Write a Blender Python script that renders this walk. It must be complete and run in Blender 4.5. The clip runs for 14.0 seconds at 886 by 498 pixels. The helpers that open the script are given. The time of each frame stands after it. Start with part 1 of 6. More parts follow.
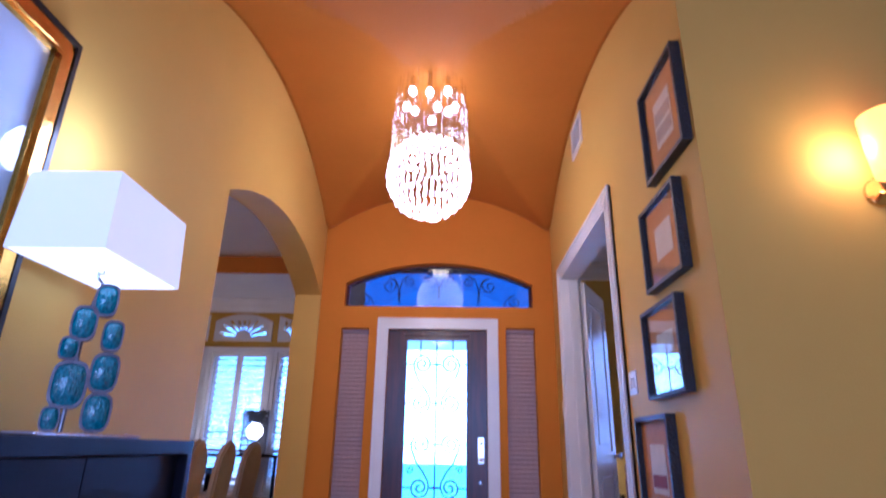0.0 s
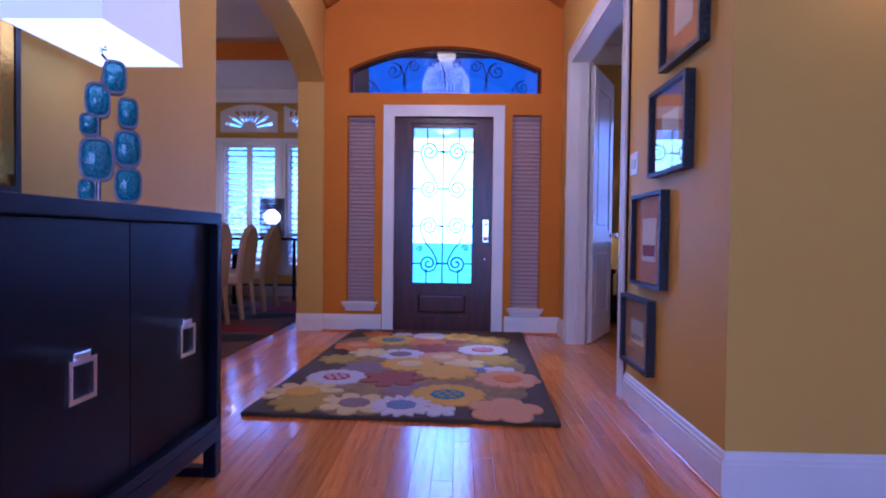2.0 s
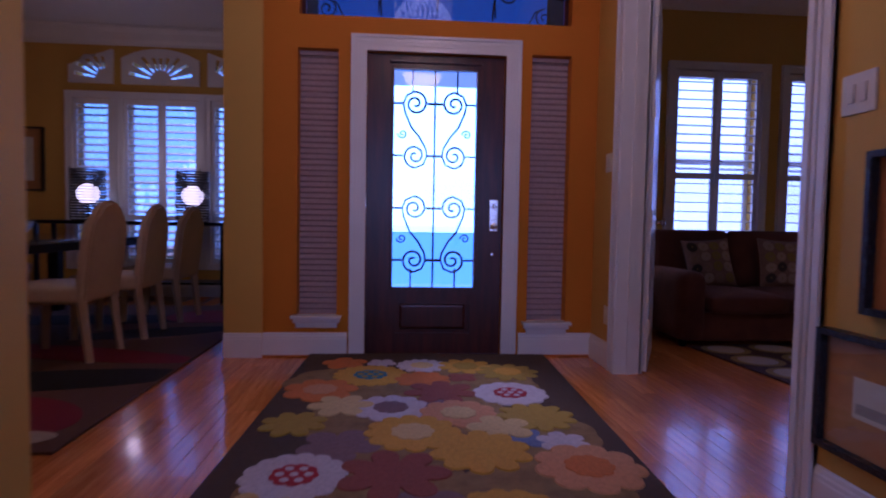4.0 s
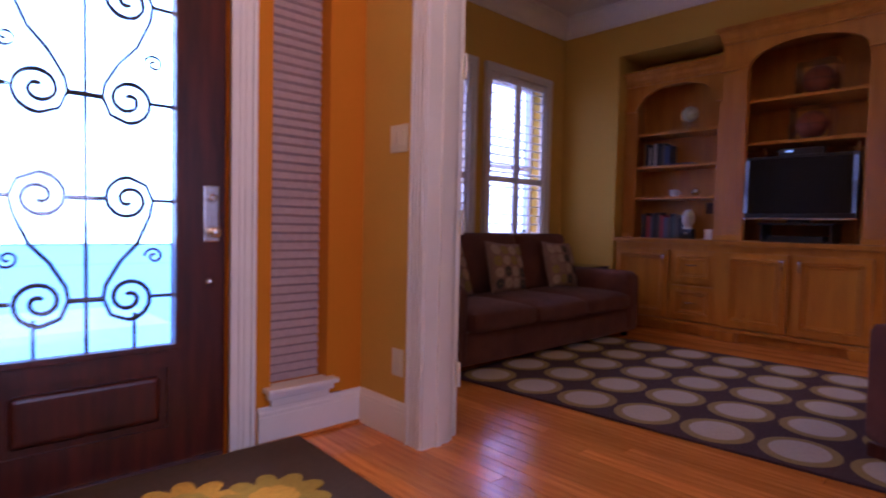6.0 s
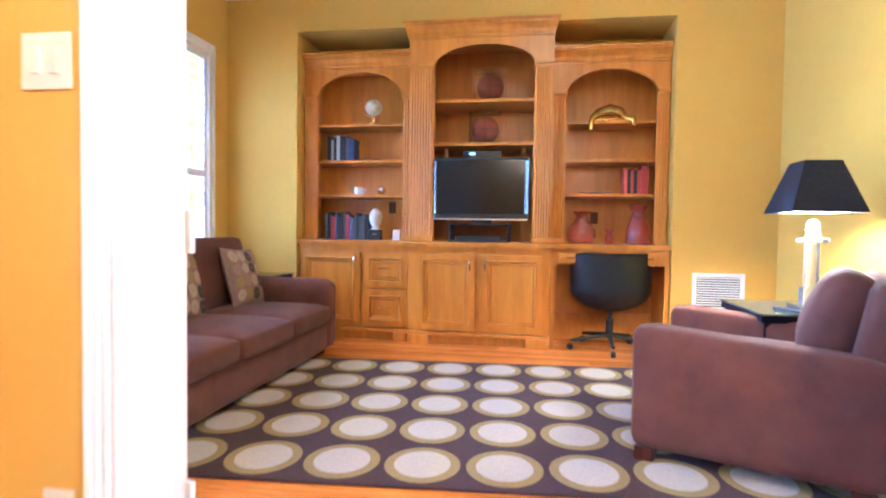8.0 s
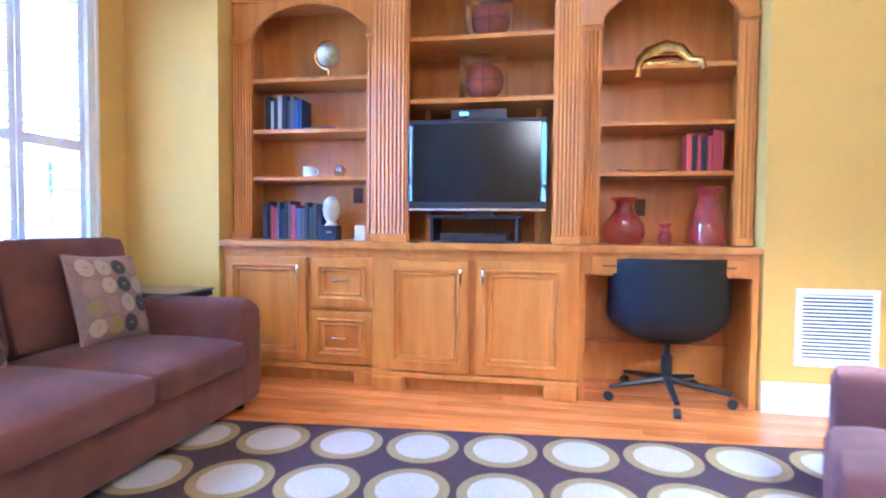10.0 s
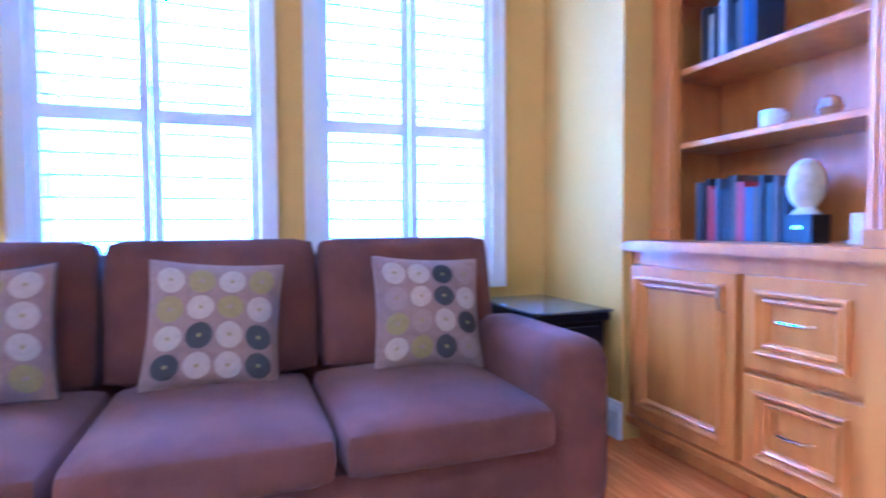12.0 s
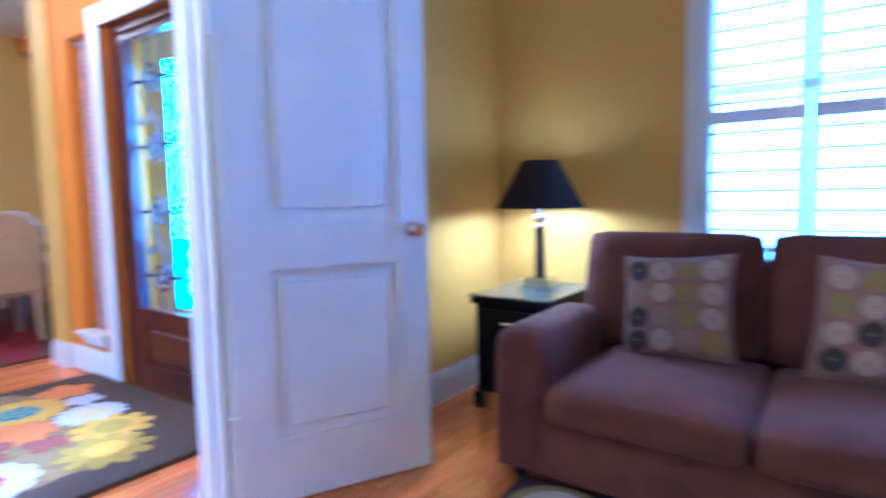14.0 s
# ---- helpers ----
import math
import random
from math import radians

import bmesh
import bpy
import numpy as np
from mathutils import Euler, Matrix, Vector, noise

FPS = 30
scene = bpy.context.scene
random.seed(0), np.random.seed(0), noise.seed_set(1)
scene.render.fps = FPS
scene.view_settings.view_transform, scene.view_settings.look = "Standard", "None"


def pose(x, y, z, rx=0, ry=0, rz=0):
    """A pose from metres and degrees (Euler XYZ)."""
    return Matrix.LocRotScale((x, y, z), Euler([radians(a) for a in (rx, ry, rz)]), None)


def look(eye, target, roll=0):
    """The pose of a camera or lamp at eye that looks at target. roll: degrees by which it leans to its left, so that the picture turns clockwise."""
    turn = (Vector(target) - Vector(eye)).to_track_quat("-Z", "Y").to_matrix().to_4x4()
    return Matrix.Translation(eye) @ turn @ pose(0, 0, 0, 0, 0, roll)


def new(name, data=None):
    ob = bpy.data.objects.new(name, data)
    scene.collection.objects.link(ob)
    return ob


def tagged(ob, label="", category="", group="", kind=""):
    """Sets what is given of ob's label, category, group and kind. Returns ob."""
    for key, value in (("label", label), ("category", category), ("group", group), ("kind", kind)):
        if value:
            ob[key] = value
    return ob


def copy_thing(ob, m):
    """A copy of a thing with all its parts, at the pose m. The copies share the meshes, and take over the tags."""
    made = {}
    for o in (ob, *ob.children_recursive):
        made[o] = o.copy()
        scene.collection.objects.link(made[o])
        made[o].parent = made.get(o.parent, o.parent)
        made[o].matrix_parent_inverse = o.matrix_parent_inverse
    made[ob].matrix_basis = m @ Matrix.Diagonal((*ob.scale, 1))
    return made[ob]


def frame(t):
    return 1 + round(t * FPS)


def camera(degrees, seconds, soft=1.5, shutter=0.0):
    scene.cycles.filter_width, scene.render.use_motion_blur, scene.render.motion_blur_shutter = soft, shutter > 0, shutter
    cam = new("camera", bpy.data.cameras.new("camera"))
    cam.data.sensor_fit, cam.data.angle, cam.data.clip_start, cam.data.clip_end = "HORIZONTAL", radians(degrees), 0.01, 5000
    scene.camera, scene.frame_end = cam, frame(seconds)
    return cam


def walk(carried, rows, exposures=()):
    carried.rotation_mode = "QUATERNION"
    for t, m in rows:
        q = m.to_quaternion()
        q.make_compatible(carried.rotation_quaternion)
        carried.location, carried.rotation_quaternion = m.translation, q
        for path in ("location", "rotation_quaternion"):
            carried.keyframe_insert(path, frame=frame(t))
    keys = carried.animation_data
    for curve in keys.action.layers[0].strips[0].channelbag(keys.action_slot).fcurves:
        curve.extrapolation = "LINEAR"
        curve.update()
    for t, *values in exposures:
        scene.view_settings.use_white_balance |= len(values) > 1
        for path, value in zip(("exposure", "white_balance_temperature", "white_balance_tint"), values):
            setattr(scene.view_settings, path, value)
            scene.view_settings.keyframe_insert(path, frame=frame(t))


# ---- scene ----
cam = camera(76.9, 14.0, 2.0, 0.5)
PATH = [
    (0, (-0.192, 0.678, 1.017), (-0.236, 2.56, 1.692), 1.0),
    (0.5, (-0.187, 0.66, 1.004), (-0.236, 2.611, 1.444), 0.7),
    (1, (-0.192, 0.64, 0.959), (-0.247, 2.624, 1.204), 0.8),
    (1.5, (-0.184, 0.617, 0.942), (-0.245, 2.614, 1.026), 0.8),
    (2, (-0.194, 0.626, 0.947), (-0.252, 2.624, 0.904), 0.7),
    (2.2, (-0.211, 0.66, 0.952), (-0.263, 2.658, 0.889), 0.8),
    (4.3, (-0.675, 2.486, 0.954), (-0.391, 4.464, 0.856), 1.1),
    (4.5, (-0.699, 2.66, 0.954), (-0.291, 4.615, 0.857), 1.2),
    (5, (-0.706, 3.133, 0.953), (0.052, 4.982, 0.858), 1.3),
    (5.5, (-0.777, 3.532, 0.97), (0.296, 5.218, 0.881), 1.3),
    (6, (-0.797, 3.844, 0.984), (0.564, 5.307, 0.9), 1.3),
    (6.5, (-0.842, 4.097, 0.987), (0.795, 5.244, 0.907), 1.3),
    (7, (-0.761, 4.357, 1.002), (1.055, 5.193, 0.926), 1.2),
    (7.5, (-0.64, 4.62, 1.015), (1.293, 5.13, 0.942), 1.1),
    (8, (-0.301, 4.785, 1.014), (1.672, 5.107, 0.944), 0.8),
    (8.2, (-0.149, 4.833, 0.962), (1.829, 5.129, 0.913), 0.9),
    (10.3, (1.485, 4.822, 1.028), (3.439, 5.234, 0.93), 0.3),
    (10.5, (1.669, 4.795, 1.059), (3.592, 5.328, 0.928), 0.4),
    (11, (2.157, 4.802, 1.042), (3.897, 5.779, 0.909), -0.1),
    (11.5, (2.571, 4.89, 1.039), (3.863, 6.411, 0.912), -0.4),
    (12, (2.93, 4.862, 0.965), (3.61, 6.742, 0.892), -0.4),
    (12.5, (3.025, 4.80, 1.01), (3.222, 6.79, 0.903), -0.1),
    (13, (3.025, 4.60, 1.078), (2.797, 6.58, 0.913), -0.3),
    (13.3, (2.96, 4.555, 1.077), (2.485, 6.491, 0.925), -0.6),
    (13.6, (2.85, 4.51, 1.08), (2.17, 6.385, 0.923), -0.7),
    (14, (2.675, 4.546, 1.10), (1.527, 6.174, 0.92), -1.1),
]
walk(cam, [(t, look(eye, target, roll)) for t, eye, target, roll in PATH], [
    (0, 0.45, 4450, 36), (0.5, 0.65, 4400, 38), (1.0, 0.65, 4350, 40), (1.5, 0.5, 4300, 44), (2.2, 0.0, 4300, 52), (4.3, -1.2, 5000, 66), (5.0, -1.15, 5300, 72), (5.5, -0.55, 5400, 66), (6.0, 0.15, 5600, 58), (6.5, 0.8, 5700, 48),
    (7.0, 1.55, 5600, 34), (7.5, 2.55, 5100, 18), (8.0, 3.0, 4700, 10), (8.2, 3.05, 4500, 10), (10.3, 3.3, 3800, 16), (11.0, 3.35, 3550, 22), (12.0, 3.3, 3330, 22), (13.0, 2.8, 3300, 16), (13.5, 2.45, 3300, 12), (14.0, 2.2, 3500, 12)])


# ---- light ----
world = bpy.data.worlds.new("world")
scene.world = world
world.use_nodes = True
wn = world.node_tree.nodes
sky = wn.new("ShaderNodeTexSky")
sky.sky_type, sky.sun_disc = "NISHITA", False
sky.sun_elevation, sky.sun_rotation = radians(38), radians(150)
world.node_tree.links.new(sky.outputs[0], wn["Background"].inputs[0])
wn["Background"].inputs[1].default_value = 0.12


def lamp(name, kind, m, watts, colour, size=0.1, size_y=None):
    data = bpy.data.lights.new(name, kind)
    data.energy, data.color = watts, colour
    if kind == "AREA":
        data.size = size
        if size_y:
            data.shape, data.size_y = "RECTANGLE", size_y
    elif kind == "SUN":
        data.angle = size
    else:
        data.shadow_soft_size = size
    ob = new(name, data)
    ob.matrix_basis = m
    return ob


lamp("sun", "SUN", pose(0, 0, 20, 42, 0, 200), 1.2, (1.0, 0.93, 0.85), radians(10))
lamp("door_daylight", "AREA", pose(-0.36, 6.43, 1.425, -90, 0, 0), 20, (0.30, 0.65, 1.0), 0.72, 1.09)
lamp("porch_daylight", "AREA", pose(-0.36, 6.43, 0.66, -90, 0, 0), 3.2, (0.12, 0.44, 1.0), 0.72, 0.43)
lamp("office_daylight", "AREA", pose(2.565, 7.95, 1.62, -90, 0, 0), 31, (0.44, 0.63, 1.0), 1.0, 1.9)
lamp("office_daylight_corner", "AREA", pose(3.75, 7.95, 1.62, -90, 0, 0), 25, (0.44, 0.61, 1.0), 1.0, 1.9)
lamp("dining_daylight", "AREA", pose(-3.46, 9.5, 1.75, -90, 0, 0), 52, (0.22, 0.52, 1.0), 2.4, 2.3)
lamp("rear_daylight", "AREA", pose(0.0, -4.3, 1.9, 90, 0, 0), 120, (0.54, 0.74, 1.0), 3.4, 2.0)
lamp("chandelier_light", "POINT", pose(-0.39, 4.43, 3.34), 6, (1.0, 0.70, 0.30), 0.12)
lamp("chandelier_lower_light", "POINT", pose(-0.39, 4.43, 2.50), 26, (1.0, 0.70, 0.30), 0.2)
lamp("sconce_light", "POINT", pose(1.36, 2.60, 2.14), 4, (1.0, 0.70, 0.24), 0.05)
lamp("office_ceiling_light", "POINT", pose(2.6, 4.7, 3.08), 5, (1.0, 0.81, 0.45), 0.14)
# unseen fill lamp, added to brighten the dining room
lamp("dining_fill_light", "POINT", pose(-4.0, 5.0, 3.0), 24, (1.0, 0.74, 0.42), 0.12)

# ---- materials ----


def mat(name, c1, c2=None, rough=0.5, metal=0.0, scale=6.0, stretch=(1, 1, 1), bump=0.0, bscale=60.0, vary=0.0, coat=0.0, trans=0.0, ior=1.45, emit=None, power=0.0, island=False, coords="Object", sheen=0.0):
    m = bpy.data.materials.new(name)
    m.use_nodes = True
    nt = m.node_tree
    b = nt.nodes["Principled BSDF"]
    ins = b.inputs
    ins["Roughness"].default_value, ins["Metallic"].default_value = rough, metal
    ins["Coat Weight"].default_value, ins["Transmission Weight"].default_value, ins["IOR"].default_value = coat, trans, ior
    ins["Sheen Weight"].default_value = sheen
    c2 = c2 or tuple(v * 0.86 for v in c1)
    tc, mp, no = (nt.nodes.new("ShaderNode" + k) for k in ("TexCoord", "Mapping", "TexNoise"))
    nt.links.new(tc.outputs[coords], mp.inputs[0])
    mp.inputs["Scale"].default_value = stretch
    nt.links.new(mp.outputs[0], no.inputs["Vector"])
    no.inputs["Scale"].default_value, no.inputs["Detail"].default_value, no.inputs["Roughness"].default_value = scale, 6, 0.6
    ramp = nt.nodes.new("ShaderNodeValToRGB")
    ramp.color_ramp.elements[0].color, ramp.color_ramp.elements[1].color = (*c1, 1), (*c2, 1)
    ramp.color_ramp.elements[0].position, ramp.color_ramp.elements[1].position = 0.36, 0.66
    nt.links.new(no.outputs[0], ramp.inputs[0])
    out = ramp.outputs[0]
    if vary:
        hsv, mr = nt.nodes.new("ShaderNodeHueSaturation"), nt.nodes.new("ShaderNodeMapRange")
        src = nt.nodes.new("ShaderNodeNewGeometry").outputs["Random Per Island"] if island else nt.nodes.new("ShaderNodeObjectInfo").outputs["Random"]
        nt.links.new(src, mr.inputs[0])
        mr.inputs[3].default_value, mr.inputs[4].default_value = 1 - vary, 1 + vary
        nt.links.new(mr.outputs[0], hsv.inputs["Value"])
        nt.links.new(out, hsv.inputs["Color"])
        out = hsv.outputs[0]
    nt.links.new(out, ins["Base Color"])
    if bump:
        n2, bp = nt.nodes.new("ShaderNodeTexNoise"), nt.nodes.new("ShaderNodeBump")
        n2.inputs["Scale"].default_value, n2.inputs["Detail"].default_value = bscale, 3
        nt.links.new(mp.outputs[0], n2.inputs["Vector"])
        nt.links.new(n2.outputs[0], bp.inputs["Height"])
        bp.inputs["Strength"].default_value, bp.inputs["Distance"].default_value = bump, 0.01
        nt.links.new(bp.outputs[0], ins["Normal"])
    if emit:
        ins["Emission Color"].default_value, ins["Emission Strength"].default_value = (*emit, 1), power
    return m


M_GOLD = mat("gold_wall_paint", (0.62, 0.385, 0.070), (0.595, 0.365, 0.064), 0.55, scale=1.4, bump=0.12, bscale=140)
M_ORANGE = mat("orange_wall_paint", (0.60, 0.205, 0.004), (0.57, 0.192, 0.003), 0.6, scale=1.4, bump=0.12, bscale=140)
M_VAULT = mat("burnt_orange_ceiling_paint", (0.48, 0.165, 0.007), (0.44, 0.15, 0.006), 0.55, scale=1.2, bump=0.1, bscale=120)
M_CEIL = mat("pale_ceiling_paint", (0.74, 0.72, 0.68), (0.70, 0.68, 0.64), 0.7, scale=1.2, bump=0.15, bscale=90)
M_TRIM = mat("white_trim_paint", (0.78, 0.76, 0.73), (0.73, 0.71, 0.68), 0.32, scale=3, bump=0.04, bscale=30)
M_PLANK = mat("oak_floor_board", (0.76, 0.27, 0.045), (0.54, 0.155, 0.022), 0.2, scale=3.2, stretch=(14, 1, 14), bump=0.03, bscale=18, vary=0.22, coat=0.25)
M_PLANKS = mat("oak_floor_boards_joined", (0.76, 0.27, 0.045), (0.54, 0.155, 0.022), 0.2, scale=3.2, stretch=(14, 1, 14), bump=0.03, bscale=18, vary=0.22, coat=0.25, island=True)
M_GAP = mat("dark_floor_joint", (0.10, 0.04, 0.015), rough=0.7)
M_MAPLE = mat("honey_maple_cabinet", (0.58, 0.232, 0.024), (0.45, 0.160, 0.015), 0.32, scale=2.2, stretch=(6, 6, 0.8), bump=0.04, bscale=20)
M_MAHOG = mat("dark_mahogany_door", (0.085, 0.016, 0.007), (0.036, 0.008, 0.004), 0.3, scale=2.5, stretch=(10, 10, 1), bump=0.06, bscale=20)
M_GLASS = mat("clear_glass", (0.95, 0.97, 0.97), (0.95, 0.97, 0.97), 0.02, trans=1.0)
M_IRON = mat("wrought_iron", (0.02, 0.02, 0.022), rough=0.45, metal=0.6, scale=30, bump=0.2)
M_BLIND = mat("pleated_shade_fabric", (0.42, 0.31, 0.30), (0.37, 0.27, 0.265), 0.8, scale=40, bump=0.1, bscale=300)
M_CHROME = mat("brushed_chrome", (0.72, 0.72, 0.74), (0.66, 0.66, 0.68), 0.2, 1.0, scale=40)
M_BRASS = mat("polished_brass", (0.86, 0.60, 0.22), (0.78, 0.52, 0.17), 0.18, 1.0, scale=12)
M_EBONY = mat("ebony_lacquer_wood", (0.007, 0.006, 0.014), (0.004, 0.004, 0.009), 0.3, scale=3, stretch=(1, 8, 8), bump=0.08, bscale=24)
for wall_paint in (M_GOLD, M_ORANGE, M_VAULT):
    wall_paint.node_tree.nodes["Principled BSDF"].inputs["Specular IOR Level"].default_value = 0.12
M_EBONY.node_tree.nodes["Principled BSDF"].inputs["Specular IOR Level"].default_value = 0.18
M_BLACK = mat("black_plastic", (0.012, 0.012, 0.014), rough=0.4, scale=20, bump=0.05)
M_PLATE = mat("ivory_wall_plate", (0.75, 0.72, 0.64), rough=0.35)

# ---- building helpers ----


def thing(name, m, label, category, group="", kind=""):
    ob = new(name)
    ob.matrix_basis = m
    ob.empty_display_size = 0.1
    return tagged(ob, label, category, group, kind)


def part(name, bm, material, parent=None, label="", smooth=False):
    me = bpy.data.meshes.new(name)
    bmesh.ops.recalc_face_normals(bm, faces=bm.faces)
    bm.to_mesh(me)
    bm.free()
    me.materials.append(material)
    if smooth:
        me.polygons.foreach_set("use_smooth", [True] * len(me.polygons))
        me.set_sharp_from_angle(angle=radians(38))
    ob = new(name, me)
    ob.parent = parent
    return tagged(ob, label)


def structure(ob, label, category):
    return tagged(ob, label, category, kind="structure")


def box(bm, x0, y0, z0, x1, y1, z1, bevel=0.0, seg=2, m=None):
    v = [bm.verts.new(p) for p in ((x0, y0, z0), (x1, y0, z0), (x1, y1, z0), (x0, y1, z0), (x0, y0, z1), (x1, y0, z1), (x1, y1, z1), (x0, y1, z1))]
    f = [bm.faces.new([v[i] for i in q]) for q in ((3, 2, 1, 0), (4, 5, 6, 7), (0, 1, 5, 4), (1, 2, 6, 5), (2, 3, 7, 6), (3, 0, 4, 7))]
    if m is not None:
        bmesh.ops.transform(bm, matrix=m, verts=v)
    if bevel:
        es = list({e for q in f for e in q.edges})
        bmesh.ops.bevel(bm, geom=es, offset=bevel, segments=seg, profile=0.6, affect="EDGES")
    return bm


def boxes(*rows, bevel=0.0, seg=2):
    bm = bmesh.new()
    for r in rows:
        box(bm, *r, bevel=bevel, seg=seg)
    return bm


def lathe(bm, profile, n=24, m=None, ends=True):
    """profile: (radius, z) from the bottom to the top."""
    rings = []
    for r, z in profile:
        rings.append([bm.verts.new((r * math.cos(2 * math.pi * k / n), r * math.sin(2 * math.pi * k / n), z)) for k in range(n)] if r > 1e-5 else [bm.verts.new((0, 0, z))])
    for a, b in zip(rings, rings[1:]):
        for k in range(n):
            j = (k + 1) % n
            if len(a) > 1 and len(b) > 1:
                bm.faces.new((a[k], a[j], b[j], b[k]))
            elif len(b) > 1:
                bm.faces.new((a[0], b[j], b[k]))
            elif len(a) > 1:
                bm.faces.new((a[k], a[j], b[0]))
    for ring, flip in ((rings[0], True), (rings[-1], False)):
        if ends and len(ring) > 1:
            bm.faces.new(ring[::-1] if flip else ring)
    if m is not None:
        bmesh.ops.transform(bm, matrix=m, verts=[v for r in rings for v in r])
    return bm


def tube(bm, points, r, n=8, m=None, flat=1.0):
    """A rod along points."""
    pts = [Vector(p) for p in points]
    rings, up = [], None
    for i, p in enumerate(pts):
        d = (pts[min(i + 1, len(pts) - 1)] - pts[max(i - 1, 0)]).normalized()
        if up is None:
            up = Vector((0, 0, 1)) if abs(d.z) < 0.9 else Vector((1, 0, 0))
        s = d.cross(up).normalized()
        up = s.cross(d).normalized()
        rr = r[i] if isinstance(r, (list, tuple)) else r
        rings.append([bm.verts.new(p + s * rr * math.cos(2 * math.pi * k / n) + up * rr * flat * math.sin(2 * math.pi * k / n)) for k in range(n)])
    for a, b in zip(rings, rings[1:]):
        for k in range(n):
            bm.faces.new((a[k], a[(k + 1) % n], b[(k + 1) % n], b[k]))
    bm.faces.new(rings[0][::-1])
    bm.faces.new(rings[-1])
    if m is not None:
        bmesh.ops.transform(bm, matrix=m, verts=[v for q in rings for v in q])
    return bm


AX = {"x": lambda u, v, d: (d, u, v), "y": lambda u, v, d: (u, d, v), "z": lambda u, v, d: (u, v, d)}


def slab(bm, axis, d0, d1, outline, holes=()):
    """A plate across an axis from d0 to d1: outline and holes as (u, v) loops."""
    f = AX[axis]
    edges = []
    for loop in (outline, *holes):
        vs = [bm.verts.new(f(u, v, d0)) for u, v in loop]
        edges += [bm.edges.new((vs[k], vs[(k + 1) % len(vs)])) for k in range(len(vs))]
    got = bmesh.ops.triangle_fill(bm, use_beauty=True, use_dissolve=False, edges=edges)
    faces = [g for g in got["geom"] if isinstance(g, bmesh.types.BMFace)]
    ex = bmesh.ops.extrude_face_region(bm, geom=faces)
    moved = [g for g in ex["geom"] if isinstance(g, bmesh.types.BMVert)]
    bmesh.ops.translate(bm, vec=Vector(f(0, 0, d1 - d0)), verts=moved)
    return bm


def rect(u0, v0, u1, v1):
    return [(u0, v0), (u1, v0), (u1, v1), (u0, v1)]


def arched(u0, v0, u1, spring, apex, n=20):
    """A loop with flat foot and sides and a rounded head."""
    c, a = (u0 + u1) / 2, (u1 - u0) / 2
    rise = apex - spring
    rad = (a * a + rise * rise) / (2 * rise)
    top = []
    for k in range(n + 1):
        u = u1 - (u1 - u0) * k / n
        top.append((u, spring - (rad - rise) + math.sqrt(max(rad * rad - (u - c) ** 2, 0))))
    return [(u0, v0), (u1, v0), *top]


def half_round(u0, v0, u1, spring, apex, n=20):
    """As arched, with an elliptic head."""
    c, a = (u0 + u1) / 2, (u1 - u0) / 2
    return [(u0, v0), (u1, v0), *[(c + a * math.cos(math.pi * k / n), spring + (apex - spring) * math.sin(math.pi * k / n)) for k in range(n + 1)]]


# ---- structure ----
F, R, L, Y0 = 6.14, 0.795, -1.545, 2.70
OFF_X, OFF_Y0, OFF_Y1 = 4.54, 3.02, 7.63
H_OFF = 3.30
XC, YC = (R + L) / 2, (Y0 + F) / 2
FRONT_OUT = 6.36

bm = bmesh.new()
slab(bm, "y", F, FRONT_OUT, rect(L - 0.26, -0.06, R + 0.15, 4.2), [
    rect(-0.845, -0.05, 0.127, 2.13), rect(-1.315, 0.29, -1.04, 2.135), rect(0.315, 0.25, 0.60, 2.15),
    arched(-1.305, 2.36, 0.592, 2.60, 2.82)])
structure(part("wall_front", bm, M_ORANGE), "burnt orange painted foyer front wall", "wall")
bm = bmesh.new()
slab(bm, "x", L - 0.26, L, rect(Y0 - 6.0, -0.06, F, 4.2), [arched(3.68, -0.05, 6.12, 2.46, 2.765)])
structure(part("wall_foyer_arch", bm, M_GOLD), "gold painted wall with a wide arched opening", "wall")
bm = bmesh.new()
slab(bm, "x", R, R + 0.15, rect(Y0, -0.06, OFF_Y1, 4.2), [rect(4.03, -0.05, 5.655, 2.53)])
structure(part("wall_foyer_office", bm, M_GOLD), "gold painted wall with a double door opening", "wall")
# sconce wall and the room behind
bm = bmesh.new()
slab(bm, "y", Y0, Y0 + 0.16, rect(R + 0.15, 0, 4.6, 4.2))
structure(part("wall_sconce", bm, M_GOLD), "gold painted wall with a sconce", "wall")
bm = boxes((4.6, -4.5, 0, 4.8, Y0, 4.2), (-5.0, -4.5, 0, -4.8, Y0 - 6.0, 4.2))
structure(part("wall_rear_sides", bm, M_GOLD), "plain gold painted walls", "wall")
bm = bmesh.new()
slab(bm, "y", -4.7, -4.5, rect(-5, 0, 4.8, 4.2), [rect(-1.8, 0.8, 1.8, 2.9)])
structure(part("wall_rear", bm, M_GOLD), "plain gold painted rear wall with a window", "wall")
structure(part("ceiling_rear", boxes((-5, -4.7, 3.9, 4.8, Y0, 4.1)), M_CEIL), "plain pale ceiling", "ceiling")
bm = bmesh.new()
slab(bm, "y", Y0 - 0.14, Y0, [(L, 4.2), (L, 3.26), *arched(L, 0, R, 3.26, 3.68)[:1:-1], (R, 3.26), (R, 4.2)])
structure(part("wall_vault_header", bm, M_ORANGE), "orange arched header of the vault", "wall")


def cap(s):
    """A rounded rise, 0 at the ends and 1 in the middle, for s from -1 to 1."""
    q = 1.9
    return (math.sqrt(q * q - s * s) - math.sqrt(q * q - 1)) / (q - math.sqrt(q * q - 1))


